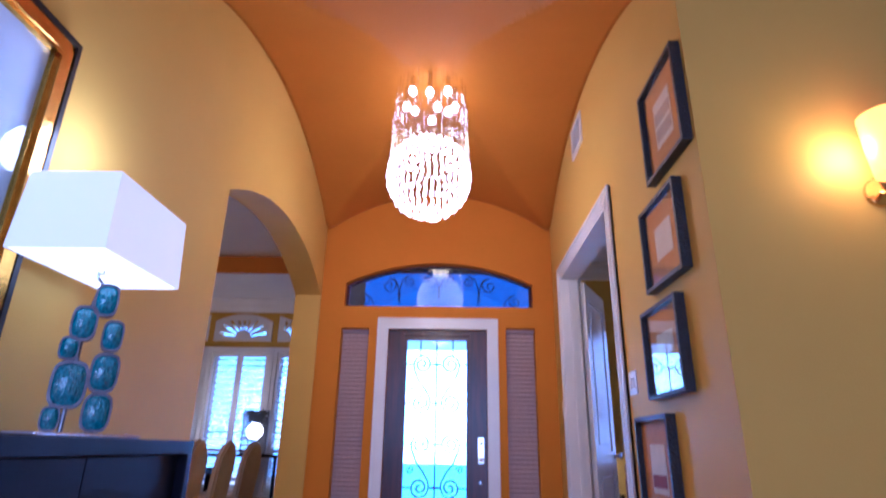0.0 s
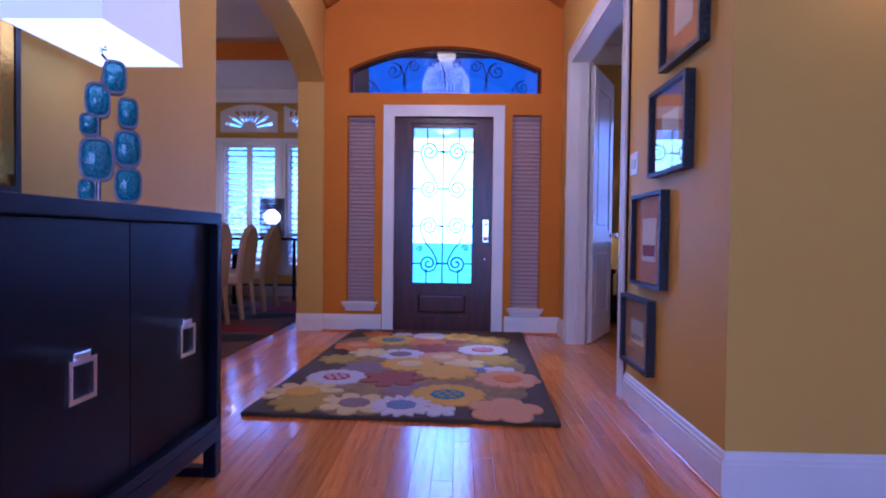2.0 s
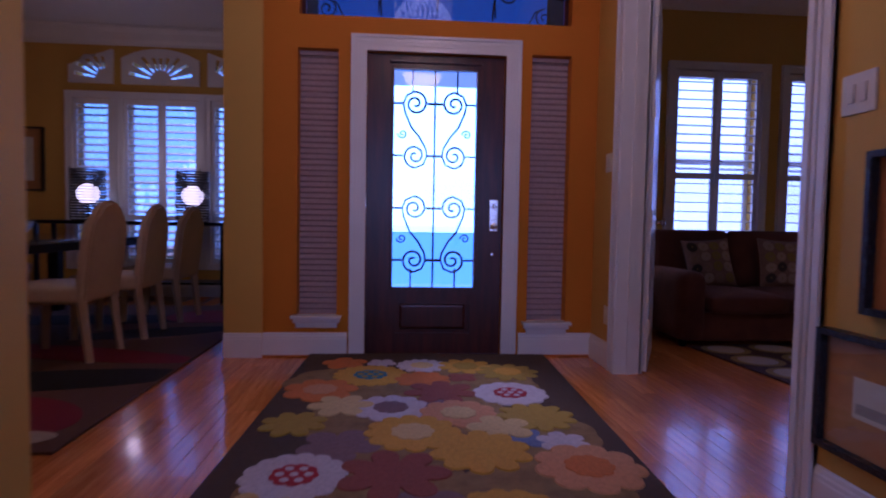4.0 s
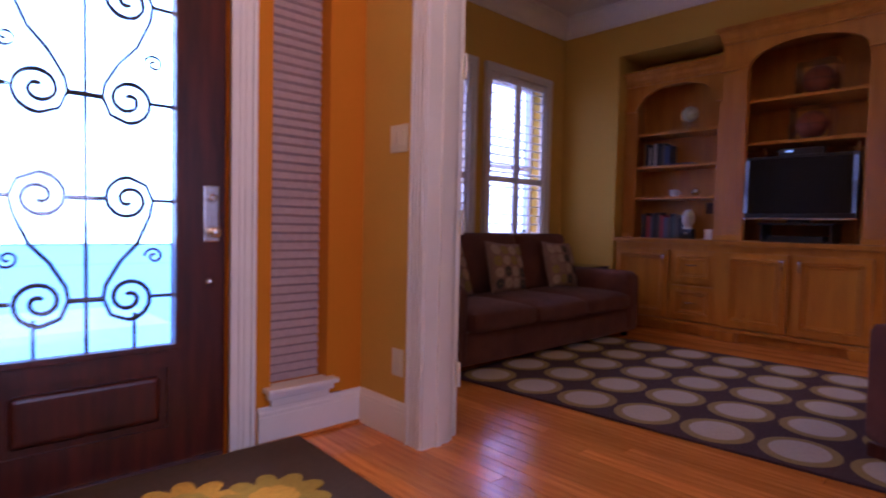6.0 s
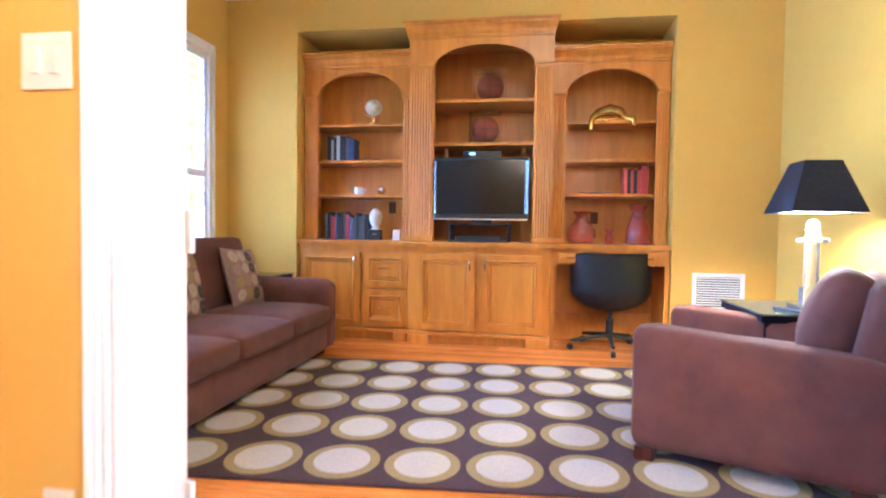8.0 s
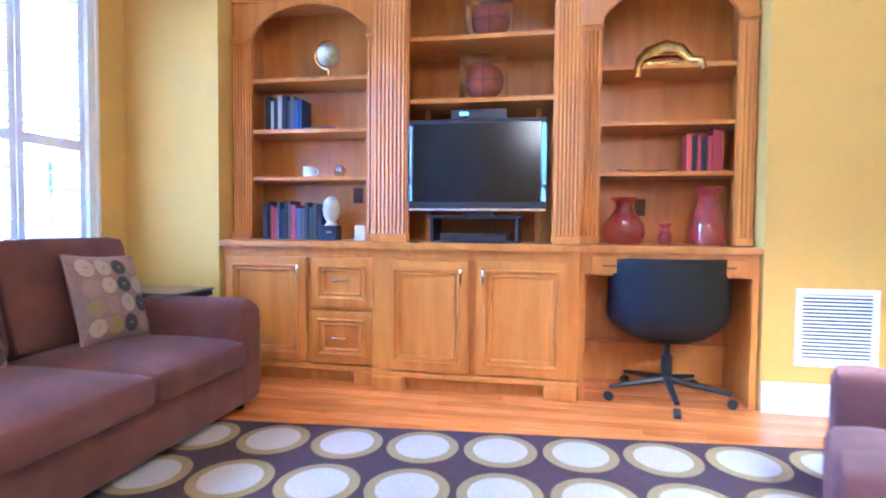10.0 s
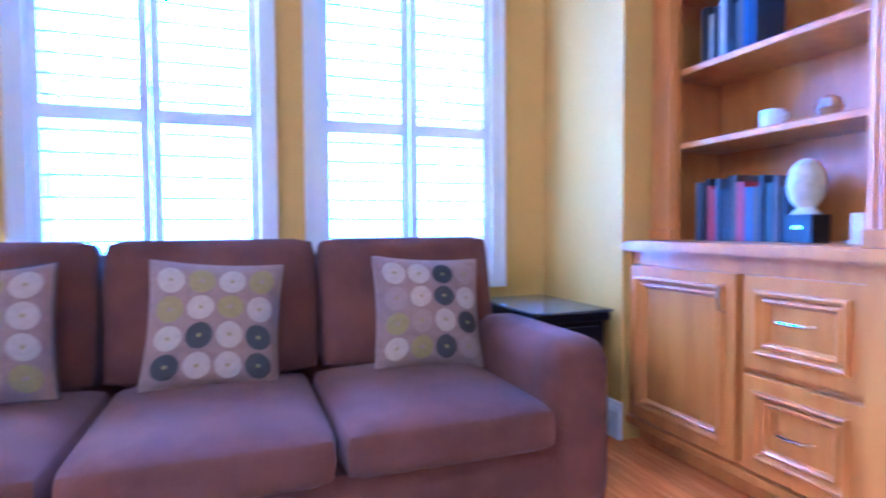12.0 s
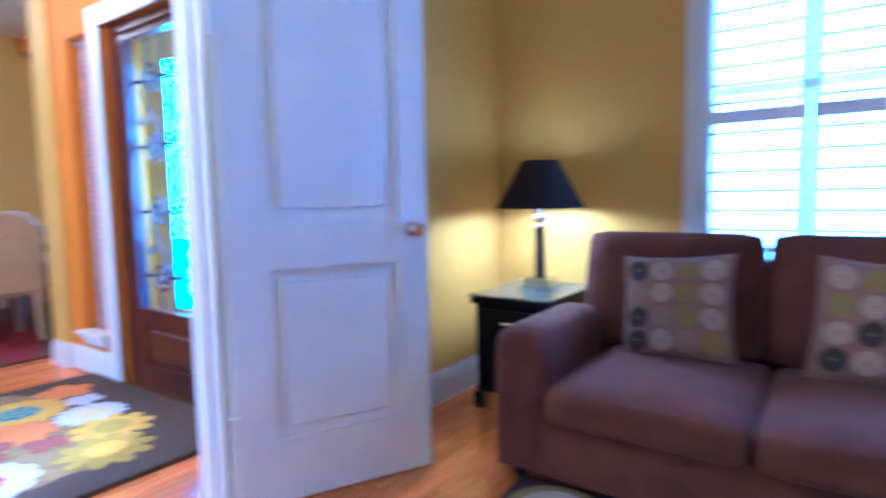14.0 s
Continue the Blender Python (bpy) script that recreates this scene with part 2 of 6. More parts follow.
bm = bmesh.new()
NX, NY = 72, 100
grid = []
for i in range(NX + 1):
    row = []
    for j in range(NY + 1):
        s, t = 2 * i / NX - 1, 2 * j / NY - 1
        z = 3.25 + max((0.41 + 0.15 * (1 - t * t)) * cap(s), (0.51 + 0.05 * (1 - s * s)) * cap(t))
        row.append(bm.verts.new((XC + s * (R - L + 0.02) / 2, YC + t * (F - Y0 + 0.02) / 2, z)))
    grid.append(row)
for i in range(NX):
    for j in range(NY):
        bm.faces.new((grid[i][j], grid[i][j + 1], grid[i + 1][j + 1], grid[i + 1][j]))
vault = part("ceiling_vault", bm, M_VAULT, smooth=True)
vault.data.set_sharp_from_angle(angle=radians(7))
so = vault.modifiers.new("thickness", "SOLIDIFY")
so.thickness, so.offset = 0.08, -1
structure(vault, "burnt orange groin vaulted foyer ceiling", "ceiling")

# office shell
bm = bmesh.new()
slab(bm, "y", OFF_Y1, OFF_Y1 + 0.22, rect(R + 0.15, 0, OFF_X + 0.7, 4.2), [rect(2.11, 0.72, 3.02, 2.52), rect(3.30, 0.72, 4.205, 2.52)])
structure(part("wall_office_front", bm, M_GOLD), "gold painted office wall with two windows", "wall")
bm = bmesh.new()
slab(bm, "x", OFF_X, OFF_X + 0.55, rect(OFF_Y0, -0.06, OFF_Y1, 4.2), [rect(3.665, -0.05, 6.94, 2.785)])
structure(part("wall_office_niche", bm, M_GOLD), "gold painted office wall with a cabinet niche", "wall")
structure(part("wall_niche_back", boxes((OFF_X + 0.55, OFF_Y0, 0, OFF_X + 0.7, OFF_Y1, 4.2)), M_GOLD), "back of the cabinet niche", "wall")
bm = boxes((OFF_X, Y0, 0, OFF_X + 0.7, OFF_Y0, 4.2))
structure(part("wall_office_corner", bm, M_GOLD), "gold painted office side wall", "wall")
structure(part("ceiling_office", boxes((R + 0.15, OFF_Y0, H_OFF, OFF_X + 0.5, OFF_Y1, H_OFF + 0.15)), M_CEIL), "pale painted office ceiling", "ceiling")

# dining shell
D_X0, D_Y0, D_Y1 = -6.6, 2.6, 9.2
DIN_WIN = [(-4.47, -4.03), (-3.89, -3.02), (-2.88, -2.44)]
DIN_FAN = [(-4.45, -4.05), (-3.85, -3.06), (-2.86, -2.46)]
bm = bmesh.new()
slab(bm, "y", D_Y1, D_Y1 + 0.22, rect(D_X0, 0, L - 0.1, 4.2), [rect(a, 0.40, b, 2.36) for a, b in DIN_WIN] + [rect(a, 2.56, b, 2.78) for a, b in DIN_FAN])
structure(part("wall_dining_front", bm, M_GOLD), "gold painted dining wall with shuttered windows", "wall")
bm = boxes((D_X0 - 0.2, D_Y0, 0, D_X0, D_Y1 + 0.22, 4.2), (D_X0, D_Y0 - 0.2, 0, L - 0.26, D_Y0, 4.2), (L - 0.30, FRONT_OUT, 0, L - 0.1, D_Y1, 4.2))
structure(part("wall_dining_sides", bm, M_GOLD), "gold painted dining walls", "wall")
structure(part("ceiling_dining", boxes((D_X0, D_Y0, 3.40, L - 0.26, D_Y1, 3.55)), M_CEIL), "pale dining room tray ceiling", "ceiling")
structure(part("ceiling_dining_soffit", boxes((D_X0, 7.72, 3.18, L - 0.26, D_Y1, 3.395)), M_CEIL), "pale dropped border of the dining ceiling", "ceiling")
structure(part("trim_dining_fascia", boxes((D_X0, 7.69, 3.17, L - 0.26, 7.715, 3.398)), M_ORANGE), "orange painted ceiling step", "trim")

# ground floor
structure(part("floor", boxes((-6.8, -4.7, -0.12, 5.3, 9.5, -0.006)), M_GAP), "oak strip floor", "floor")

# ---- trim ----

def baseboard(name, x0, y0, x1, y1, nx, ny, h=0.17):
    """A baseboard with a stepped cap along a line on the floor; (nx, ny) points into the room."""
    bm = bmesh.new()
    prof = [(0, 0), (0.018, 0), (0.018, h - 0.045), (0.015, h - 0.04), (0.015, h - 0.026), (0.011, h - 0.02), (0.009, h - 0.006), (0.004, h), (0, h)]
    a = [bm.verts.new((x0 + nx * p, y0 + ny * p, z)) for p, z in prof]
    b = [bm.verts.new((x1 + nx * p, y1 + ny * p, z)) for p, z in prof]
    for k in range(len(prof)):
        j = (k + 1) % len(prof)
        bm.faces.new((a[k], a[j], b[j], b[k]))
    bm.faces.new(a)
    bm.faces.new(b[::-1])
    return structure(part(name, bm, M_TRIM), "white painted stepped baseboard", "baseboard")


baseboard("baseboard_1", L, F, -0.965, F, 0, -1)
baseboard("baseboard_2", 0.255, F, R, F, 0, -1)
baseboard("baseboard_3", R, 5.765, R, F - 0.018, -1, 0)
baseboard("baseboard_4", R, Y0 - 0.018, R, 3.925, -1, 0)
baseboard("baseboard_5", R, Y0, 4.6, Y0, 0, -1)
baseboard("baseboard_6", L - 0.26, 6.12, L + 0.0, 6.12, 0, -1)
baseboard("baseboard_7", L, -3.3, L, 3.68, 1, 0)
baseboard("baseboard_8", R + 0.15, 5.765, R + 0.15, OFF_Y1, 1, 0)
baseboard("baseboard_9", R + 0.15, OFF_Y1, OFF_X, OFF_Y1, 0, -1)
baseboard("baseboard_10", OFF_X, 6.94, OFF_X, OFF_Y1 - 0.018, -1, 0)
baseboard("baseboard_11", OFF_X, OFF_Y0, OFF_X, 3.66, -1, 0)
baseboard("baseboard_12", R + 0.15, OFF_Y0, OFF_X, OFF_Y0, 0, 1)
baseboard("baseboard_13", D_X0, D_Y1, L - 0.3, D_Y1, 0, -1)

# shoe mould along the foyer baseboards
for k, (x0, y0, x1, y1) in enumerate(((L, F - 0.03, -0.965, F - 0.018), (0.255, F - 0.03, R - 0.018, F - 0.018), (R - 0.03, Y0 - 0.03, R - 0.018, 3.92))):
    structure(part("trim_shoe_%d" % (k + 1), boxes((x0, y0, 0, x1, y1, 0.016), bevel=0.004, seg=1), M_PLANK), "oak shoe moulding on the floor", "trim")


def casing(name, axis, d, sign, u0, u1, v1, w=0.1, label="white fluted door casing"):
    """Door casing with raised ribs round an opening, proud of the wall at d."""
    bm = bmesh.new()
    f = AX[axis]
    for e0, e1, dep in ((0, w, 0.014), (0.0, 0.022, 0.024), (0.036, 0.050, 0.021), (0.060, 0.074, 0.021), (w - 0.018, w, 0.027)):
        dd0, dd1 = sorted((d, d + sign * dep))
        for ua, ub, va, vb in ((u0 - e1, u0 - e0, 0, v1 + e1), (u1 + e0, u1 + e1, 0, v1 + e1), (u0 - e0, u1 + e0, v1 + e0, v1 + e1)):
            p, q = f(ua, va, dd0), f(ub, vb, dd1)
            box(bm, *p, *q)
    return structure(part(name, bm, M_TRIM), label, "trim")


casing("trim_front_door", "y", F, -1, -0.845, 0.127, 2.13, 0.108, "white stepped front door casing")
casing("trim_office_door_hall", "x", R, -1, 4.03, 5.655, 2.53, 0.1)
casing("trim_office_door_room", "x", R + 0.15, 1, 4.03, 5.655, 2.53, 0.1)
bm = boxes((R - 0.016, 4.031, 0, R + 0.149, 4.048, 2.53), (R - 0.016, 5.645, 0, R + 0.149, 5.6545, 2.53), (R - 0.016, 4.048, 2.512, R + 0.149, 5.645, 2.53),
           (R + 0.06, 4.048, 0, R + 0.09, 4.06, 2.5), (R + 0.06, 5.633, 0, R + 0.09, 5.645, 2.5))
structure(part("trim_office_jamb", bm, M_TRIM), "white painted door jamb", "trim")

# crown in the office
prof = [(0, 0), (0.012, 0.0), (0.02, 0.025), (0.05, 0.06), (0.085, 0.13), (0.12, 0.165), (0.14, 0.175), (0.14, 0.20), (0, 0.20)]


def crown(name, x0, y0, x1, y1, nx, ny, z):
    bm = bmesh.new()
    a = [bm.verts.new((x0 + nx * p, y0 + ny * p, z + q)) for p, q in prof]
    b = [bm.verts.new((x1 + nx * p, y1 + ny * p, z + q)) for p, q in prof]
    for k in range(len(prof)):
        j = (k + 1) % len(prof)
        bm.faces.new((a[k], a[j], b[j], b[k]))
    return structure(part(name, bm, M_TRIM), "white crown moulding", "trim")


crown("trim_crown_1", R + 0.15, OFF_Y1, OFF_X, OFF_Y1, 0, -1, H_OFF - 0.2)
crown("trim_crown_2", OFF_X, OFF_Y0, OFF_X, OFF_Y1, -1, 0, H_OFF - 0.2)
crown("trim_crown_3", R + 0.15, OFF_Y0, OFF_X, OFF_Y0, 0, 1, H_OFF - 0.2)
crown("trim_crown_4", R + 0.15, OFF_Y0, R + 0.15, OFF_Y1, 1, 0, H_OFF - 0.2)
crown("trim_crown_5", D_X0, D_Y1, L - 0.3, D_Y1, 0, -1, 2.98)

# ---- front door ----


def spiral(cx, cz, r, turns, a0, sense, n=26, y=0.0):
    """Points from the outer end of a scroll to its eye."""
    return [(cx + r * (1 - 0.86 * k / n) * math.cos(a0 + sense * turns * 2 * math.pi * k / n), y, cz + r * (1 - 0.86 * k / n) * math.sin(a0 + sense * turns * 2 * math.pi * k / n)) for k in range(n + 1)]


def scurve(p, q, bend, n=10):
    (x0, y0, z0), (x1, _, z1) = p, q
    return [(x0 + (x1 - x0) * k / n + bend * math.sin(2 * math.pi * k / n), y0, z0 + (z1 - z0) * k / n) for k in range(n + 1)]


door = thing("door_front", pose(-0.359, 6.205, 0), "dark mahogany front door with scrolled iron over glass", "door", kind="structure")
W = 0.484
bm = bmesh.new()
slab(bm, "y", -0.028, 0.028, rect(-W, 0.012, W, 2.125), [rect(-0.297, 0.485, 0.287, 2.03), rect(-0.27, 0.16, 0.26, 0.40)])
part("door_leaf", bm, M_MAHOG, door)
bm = boxes((-0.305, -0.04, 0.468, 0.295, -0.028, 0.492), (-0.305, -0.04, 2.022, 0.295, -0.028, 2.046), (-0.318, -0.04, 0.468, -0.296, -0.028, 2.046), (0.286, -0.04, 0.468, 0.308, -0.028, 2.046), bevel=0.004)
part("glazing_bead", bm, M_MAHOG, door)
part("top_rail_bead", boxes((-0.33, -0.046, 2.065, 0.32, -0.028, 2.098), bevel=0.008), M_MAHOG, door)
bm = bmesh.new()
box(bm, -0.27, -0.018, 0.16, 0.26, 0.012, 0.40)
box(bm, -0.24, -0.036, 0.19, 0.23, -0.012, 0.37, bevel=0.02, seg=3)
part("raised_panel", bm, M_MAHOG, door)
bm = bmesh.new()
box(bm, -0.297, 0.004, 0.485, 0.287, 0.010, 2.03)
gl = part("glass_pane", bm, M_GLASS, door, "fluted clear door glass")
gl.visible_shadow = False
bm = bmesh.new()
GX = -0.005
for z in (1.80, 1.43, 1.055, 0.68):
    tube(bm, [(-0.297, 0.03, z), (GX - 0.225, 0.03, z)], 0.009, 6)
    tube(bm, [(GX - 0.055, 0.03, z), (GX + 0.055, 0.03, z)], 0.011, 6)
    tube(bm, [(GX + 0.225, 0.03, z), (0.287, 0.03, z)], 0.008, 6)
tube(bm, [(GX, 0.03, 0.485), (GX, 0.03, 2.03)], 0.008, 6)
for u in (-0.16, 0.16):
    tube(bm, [(GX + u, 0.03, 0.485), (GX + u, 0.03, 0.62)], 0.007, 6)
    tube(bm, [(GX + u, 0.03, 1.87), (GX + u, 0.03, 2.03)], 0.007, 6)
part("iron_bars", bm, M_IRON, door)
for sgn in (-1, 1):
    for zt, zb in ((1.80, 1.43), (1.055, 0.68)):
        bm = bmesh.new()
        c = GX + sgn * 0.14
        up = spiral(c, zt, 0.086, 1.6, math.pi / 2, sgn, y=0.03)
        lo = spiral(c, zb, 0.086, 1.6, -math.pi / 2, sgn, y=0.03)
        tube(bm, up, 0.0095, 6)
        tube(bm, lo, 0.0095, 6)
        arc = [(c, zt + 0.086), (c + sgn * 0.062, zt + 0.058), (c + sgn * 0.085, zt), (c + sgn * 0.075, zt - 0.06), (c + sgn * 0.03, (zt + zb) / 2 + 0.02), (c - sgn * 0.03, (zt + zb) / 2 - 0.05), (c - sgn * 0.078, zb + 0.05), (c - sgn * 0.085, zb), (c - sgn * 0.06, zb - 0.062), (c, zb - 0.086)]
        tube(bm, [(u, 0.03, v) for u, v in arc], 0.0085, 6)
        tube(bm, spiral(c + sgn * 0.09, (zt + zb) / 2 - 0.03, 0.035, 1.4, math.pi, -sgn, 16, 0.03), 0.006, 6)
        part("iron_scroll", bm, M_IRON, door)
plate = part("lock_plate", boxes((0.392, -0.042, 0.895, 0.455, -0.028, 1.125), bevel=0.005), M_CHROME, door, "satin chrome lock plate")
bm = lathe(bmesh.new(), [(0.0, 0), (0.017, 0), (0.017, 0.014), (0.009, 0.02), (0.0, 0.021)], 16, pose(0.425, -0.042, 1.075, 90))
part("thumb_turn", bm, M_CHROME, plate)
bm = lathe(bmesh.new(), [(0.0, 0), (0.021, 0), (0.021, 0.005), (0.010, 0.010), (0.010, 0.026), (0.020, 0.034), (0.022, 0.044), (0.012, 0.052), (0, 0.053)], 18, pose(0.425, -0.042, 0.935, 90))
part("latch_knob", bm, M_CHROME, plate, smooth=True)
part("bolt_knob", lathe(bmesh.new(), [(0, 0), (0.014, 0), (0.016, 0.012), (0.008, 0.022), (0, 0.023)], 14, pose(0.417, -0.028, 0.732, 90)), M_CHROME, door)
for z in (0.3, 1.1, 1.9):
    part("hinge", boxes((-W - 0.008, -0.034, z - 0.05, -W + 0.004, -0.02, z + 0.05), bevel=0.003), M_CHROME, door)
part("threshold", boxes((-W, -0.07, 0.0, W, 0.10, 0.011), bevel=0.004), M_CHROME, door, "worn metal threshold")

# sidelights with pleated shades
for k, (x0, x1, z0, z1) in enumerate(((-1.315, -1.04, 0.29, 2.135), (0.315, 0.60, 0.25, 2.15))):
    w = thing("window_%d" % (k + 1), pose((x0 + x1) / 2, F, z0), "narrow sidelight window with a drawn pleated shade", "window", kind="structure")
    hw, hh = (x1 - x0) / 2, z1 - z0
    bm = bmesh.new()
    slab(bm, "y", 0.13, 0.17, rect(-hw, 0, hw, hh), [rect(-hw + 0.03, 0.03, hw - 0.03, hh - 0.03)])
    part("window_frame", bm, M_TRIM, w)
    g = part("pane", boxes((-hw + 0.03, 0.146, 0.03, hw - 0.03, 0.152, hh - 0.03)), M_GLASS, w)
    g.visible_shadow = False
    bm = bmesh.new()
    n = 92
    prev = None
    for i in range(n + 1):
        z = 0.003 + (hh - 0.033) * (i + (0.45 if i % 2 else 0)) / (n + 0.45)
        y = 0.075 + (0.007 if i % 2 else -0.005)
        cur = [bm.verts.new((-hw + 0.006, y, z)), bm.verts.new((hw - 0.006, y, z)), bm.verts.new((hw - 0.006, y + 0.012, z)), bm.verts.new((-hw + 0.006, y + 0.012, z))]
        if prev:
            for q in range(4):
                bm.faces.new((prev[q], prev[(q + 1) % 4], cur[(q + 1) % 4], cur[q]))
        prev = cur
    part("pleated_shade", bm, M_BLIND, w, "mauve grey pleated fabric shade")
    part("shade_headrail", boxes((-hw + 0.004, 0.055, hh - 0.034, hw - 0.004, 0.10, hh - 0.004), bevel=0.004), M_BLIND, w)
    bm = boxes((-hw - 0.035, -0.06, -0.018, hw + 0.035, 0.05, 0.004), bevel=0.006)
    box(bm, -hw - 0.022, -0.035, -0.05, hw + 0.022, -0.001, -0.018, bevel=0.008)
    box(bm, -hw - 0.005, -0.02, -0.085, hw + 0.005, -0.001, -0.05, bevel=0.006)
    part("window_sill", bm, M_TRIM, w, "white stepped sill")

# transom
tr = thing("window_3", pose(-0.3565, F, 2.36), "arched transom window with iron scrolls", "window", kind="structure")
M_NIGHT = mat("blue_tinted_glass", (0.05, 0.125, 0.25), (0.045, 0.12, 0.24), 0.02, trans=1.0, ior=1.7)
loop = arched(-0.9485, 0, 0.9485, 0.24, 0.46)
bm = bmesh.new()
slab(bm, "y", 0.085, 0.125, loop, [[(u * 0.968, 0.022 + v * 0.91) for u, v in loop]])
part("window_frame", bm, M_MAHOG, tr)
bm = bmesh.new()
slab(bm, "y", 0.102, 0.108, [(u * 0.968, 0.022 + v * 0.91) for u, v in loop])
g = part("pane", bm, M_NIGHT, tr)
g.visible_shadow = False
for sgn in (-1, 1):
    for cx, cz, r, sp in ((0.52, 0.25, 0.085, 1), (0.30, 0.30, 0.06, -1), (0.78, 0.09, 0.07, 1), (0.12, 0.33, 0.05, 1)):
        bm = bmesh.new()
        pts = spiral(sgn * cx, cz, r, 1.5, math.pi / 2, sgn * sp, 22, 0.13)
        x, y, z = pts[0]
        pts = [(x - sgn * sp * 0.12, y, max(z - 0.28, 0.03)), (x - sgn * sp * 0.115, y, max(z - 0.16, 0.04)), (x - sgn * sp * 0.07, y, z - 0.03), *pts]
        tube(bm, pts, 0.006, 6)
        part("iron_scroll", bm, M_IRON, tr)

# ---- office double doors ----


def panel_leaf(hinge_m, sgn, label):
    """A two panel leaf. Local x runs from the hinge to the free edge; y is its thickness."""
    d = thing("door_office", hinge_m, label, "door", "office double doors", "structure")
    w, h = 0.75, 2.49
    bm = bmesh.new()
    slab(bm, "y", -0.02, 0.02, rect(0.003, 0.01, w, h), [rect(0.13, 0.24, w - 0.12, 0.86), rect(0.13, 1.03, w - 0.12, h - 0.16)])
    part("door_leaf", bm, M_TRIM, d)
    for z0, z1 in ((0.24, 0.86), (1.03, h - 0.16)):
        bm = boxes((0.13, -0.008, z0, w - 0.12, 0.008, z1))
        for s in (-1, 1):
            y0, y1 = sorted((s * 0.006, s * 0.0175))
            box(bm, 0.175, y0, z0 + 0.045, w - 0.165, y1, z1 - 0.045, bevel=0.011, seg=2)
        part("raised_panel", bm, M_TRIM, d)
    for s in (-1, 1):
        k = part("door_knob", lathe(bmesh.new(), [(0, 0), (0.030, 0), (0.030, 0.006), (0.012, 0.012), (0.011, 0.035), (0.024, 0.045), (0.027, 0.058), (0.018, 0.068), (0, 0.07)], 18, pose(w - 0.065, s * 0.02, 0.985, 90 if s < 0 else -90)), M_CHROME, d, "satin nickel door knob", True)
    for z in (0.3, 1.0, 1.7, 2.33):
        part("hinge", boxes((-0.022, -0.022 * sgn - 0.007, z - 0.055, 0.006, -0.022 * sgn + 0.007, z + 0.055), bevel=0.002), M_TRIM, d, "hinge painted over in white")
    return d


panel_leaf(pose(R + 0.186, 5.668, 0, 0, 0, 62.5), 1, "white two panel door leaf folded open into the office")
panel_leaf(pose(R + 0.172, 4.025, 0, 0, 0, -84), -1, "white two panel door leaf standing open into the office")

# ---- wall plates and vents ----


def wall_plate(m, w, h, kind, label):
    p = thing(kind, m, label, "switch" if kind == "light_switch" else "outlet")
    part("plate", boxes((-w / 2, -0.007, -h / 2, w / 2, 0.0, h / 2), bevel=0.003), M_PLATE, p)
    if kind == "light_switch":
        n = 2 if w > 0.1 else 1
        for k in range(n):
            u = (k - (n - 1) / 2) * 0.046
            part("rocker", boxes((u - 0.012, -0.013, -0.03, u + 0.012, -0.006, 0.03), bevel=0.004), M_PLATE, p)
    else:
        for v in (-0.022, 0.022):
            part("socket", boxes((-0.016, -0.010, v - 0.015, 0.016, -0.006, v + 0.015), bevel=0.004), M_PLATE, p)
    return p


wall_plate(pose(R, 5.86, 1.375, 0, 0, -90), 0.125, 0.125, "light_switch", "ivory double light switch on the gold wall")
wall_plate(pose(R, 5.84, 0.35, 0, 0, -90), 0.08, 0.125, "wall_outlet", "ivory power outlet low on the gold wall")
wall_plate(pose(R, 3.83, 1.375, 0, 0, -90), 0.13, 0.125, "light_switch", "ivory light switch beside the framed pictures")


def grille(name, m, w, h, n, label, vertical=False):
    g = thing(name, m, label, "vent")
    bm = bmesh.new()
    slab(bm, "y", -0.014, 0.0, rect(-w / 2, -h / 2, w / 2, h / 2), [rect(-w / 2 + 0.03, -h / 2 + 0.03, w / 2 - 0.03, h / 2 - 0.03)])
    part("frame", bm, M_TRIM, g)
    part("backing", boxes((-w / 2 + 0.03, -0.003, -h / 2 + 0.03, w / 2 - 0.03, -0.001, h / 2 - 0.03)), M_BLACK, g)
    for k in range(n):
        v = -h / 2 + 0.03 + (h - 0.06) * (k + 0.5) / n
        bm = bmesh.new()
        box(bm, -w / 2 + 0.03, -0.007, -0.0015, w / 2 - 0.03, 0.007, 0.0015, m=pose(0, -0.008, v, 38))
        part("slat", bm, M_TRIM, g)
    return g


grille("wall_vent", pose(R, 4.68, 3.44, 0, 0, -90), 0.34, 0.27, 10, "white louvred air vent high on the gold wall")
grille("return_air_vent", pose(OFF_X, 3.30, 0.477, 0, 0, -90), 0.40, 0.42, 18, "white louvred return air grille low on the wall")
grille("ceiling_vent", pose(-3.45, 7.2, 3.40, -90), 0.36, 0.2, 8, "white air vent in the tray ceiling")

# ---- foyer rug ----
PAL = {k: mat("rug_" + k + "_wool", c, tuple(v * 0.78 for v in c), 0.95, scale=60, bump=0.4, bscale=260) for k, c in {
    "umber": (0.085, 0.052, 0.028), "yellow": (0.66, 0.36, 0.025), "orange": (0.66, 0.20, 0.03), "peach": (0.66, 0.32, 0.13), "cream": (0.68, 0.50, 0.20), "ivory": (0.60, 0.54, 0.55),
    "olive": (0.42, 0.28, 0.025), "rust": (0.30, 0.085, 0.05), "red": (0.42, 0.03, 0.04), "teal": (0.04, 0.22, 0.30), "mauve": (0.24, 0.15, 0.15), "blue": (0.17, 0.22, 0.40)}.items()}
RUG_M = pose(-0.445, 4.79, 0, 0, 0, -2.3)
rug = thing("flower_rug", RUG_M, "thick brown wool rug with a crowded pattern of flowers", "rug")
bm = bmesh.new()
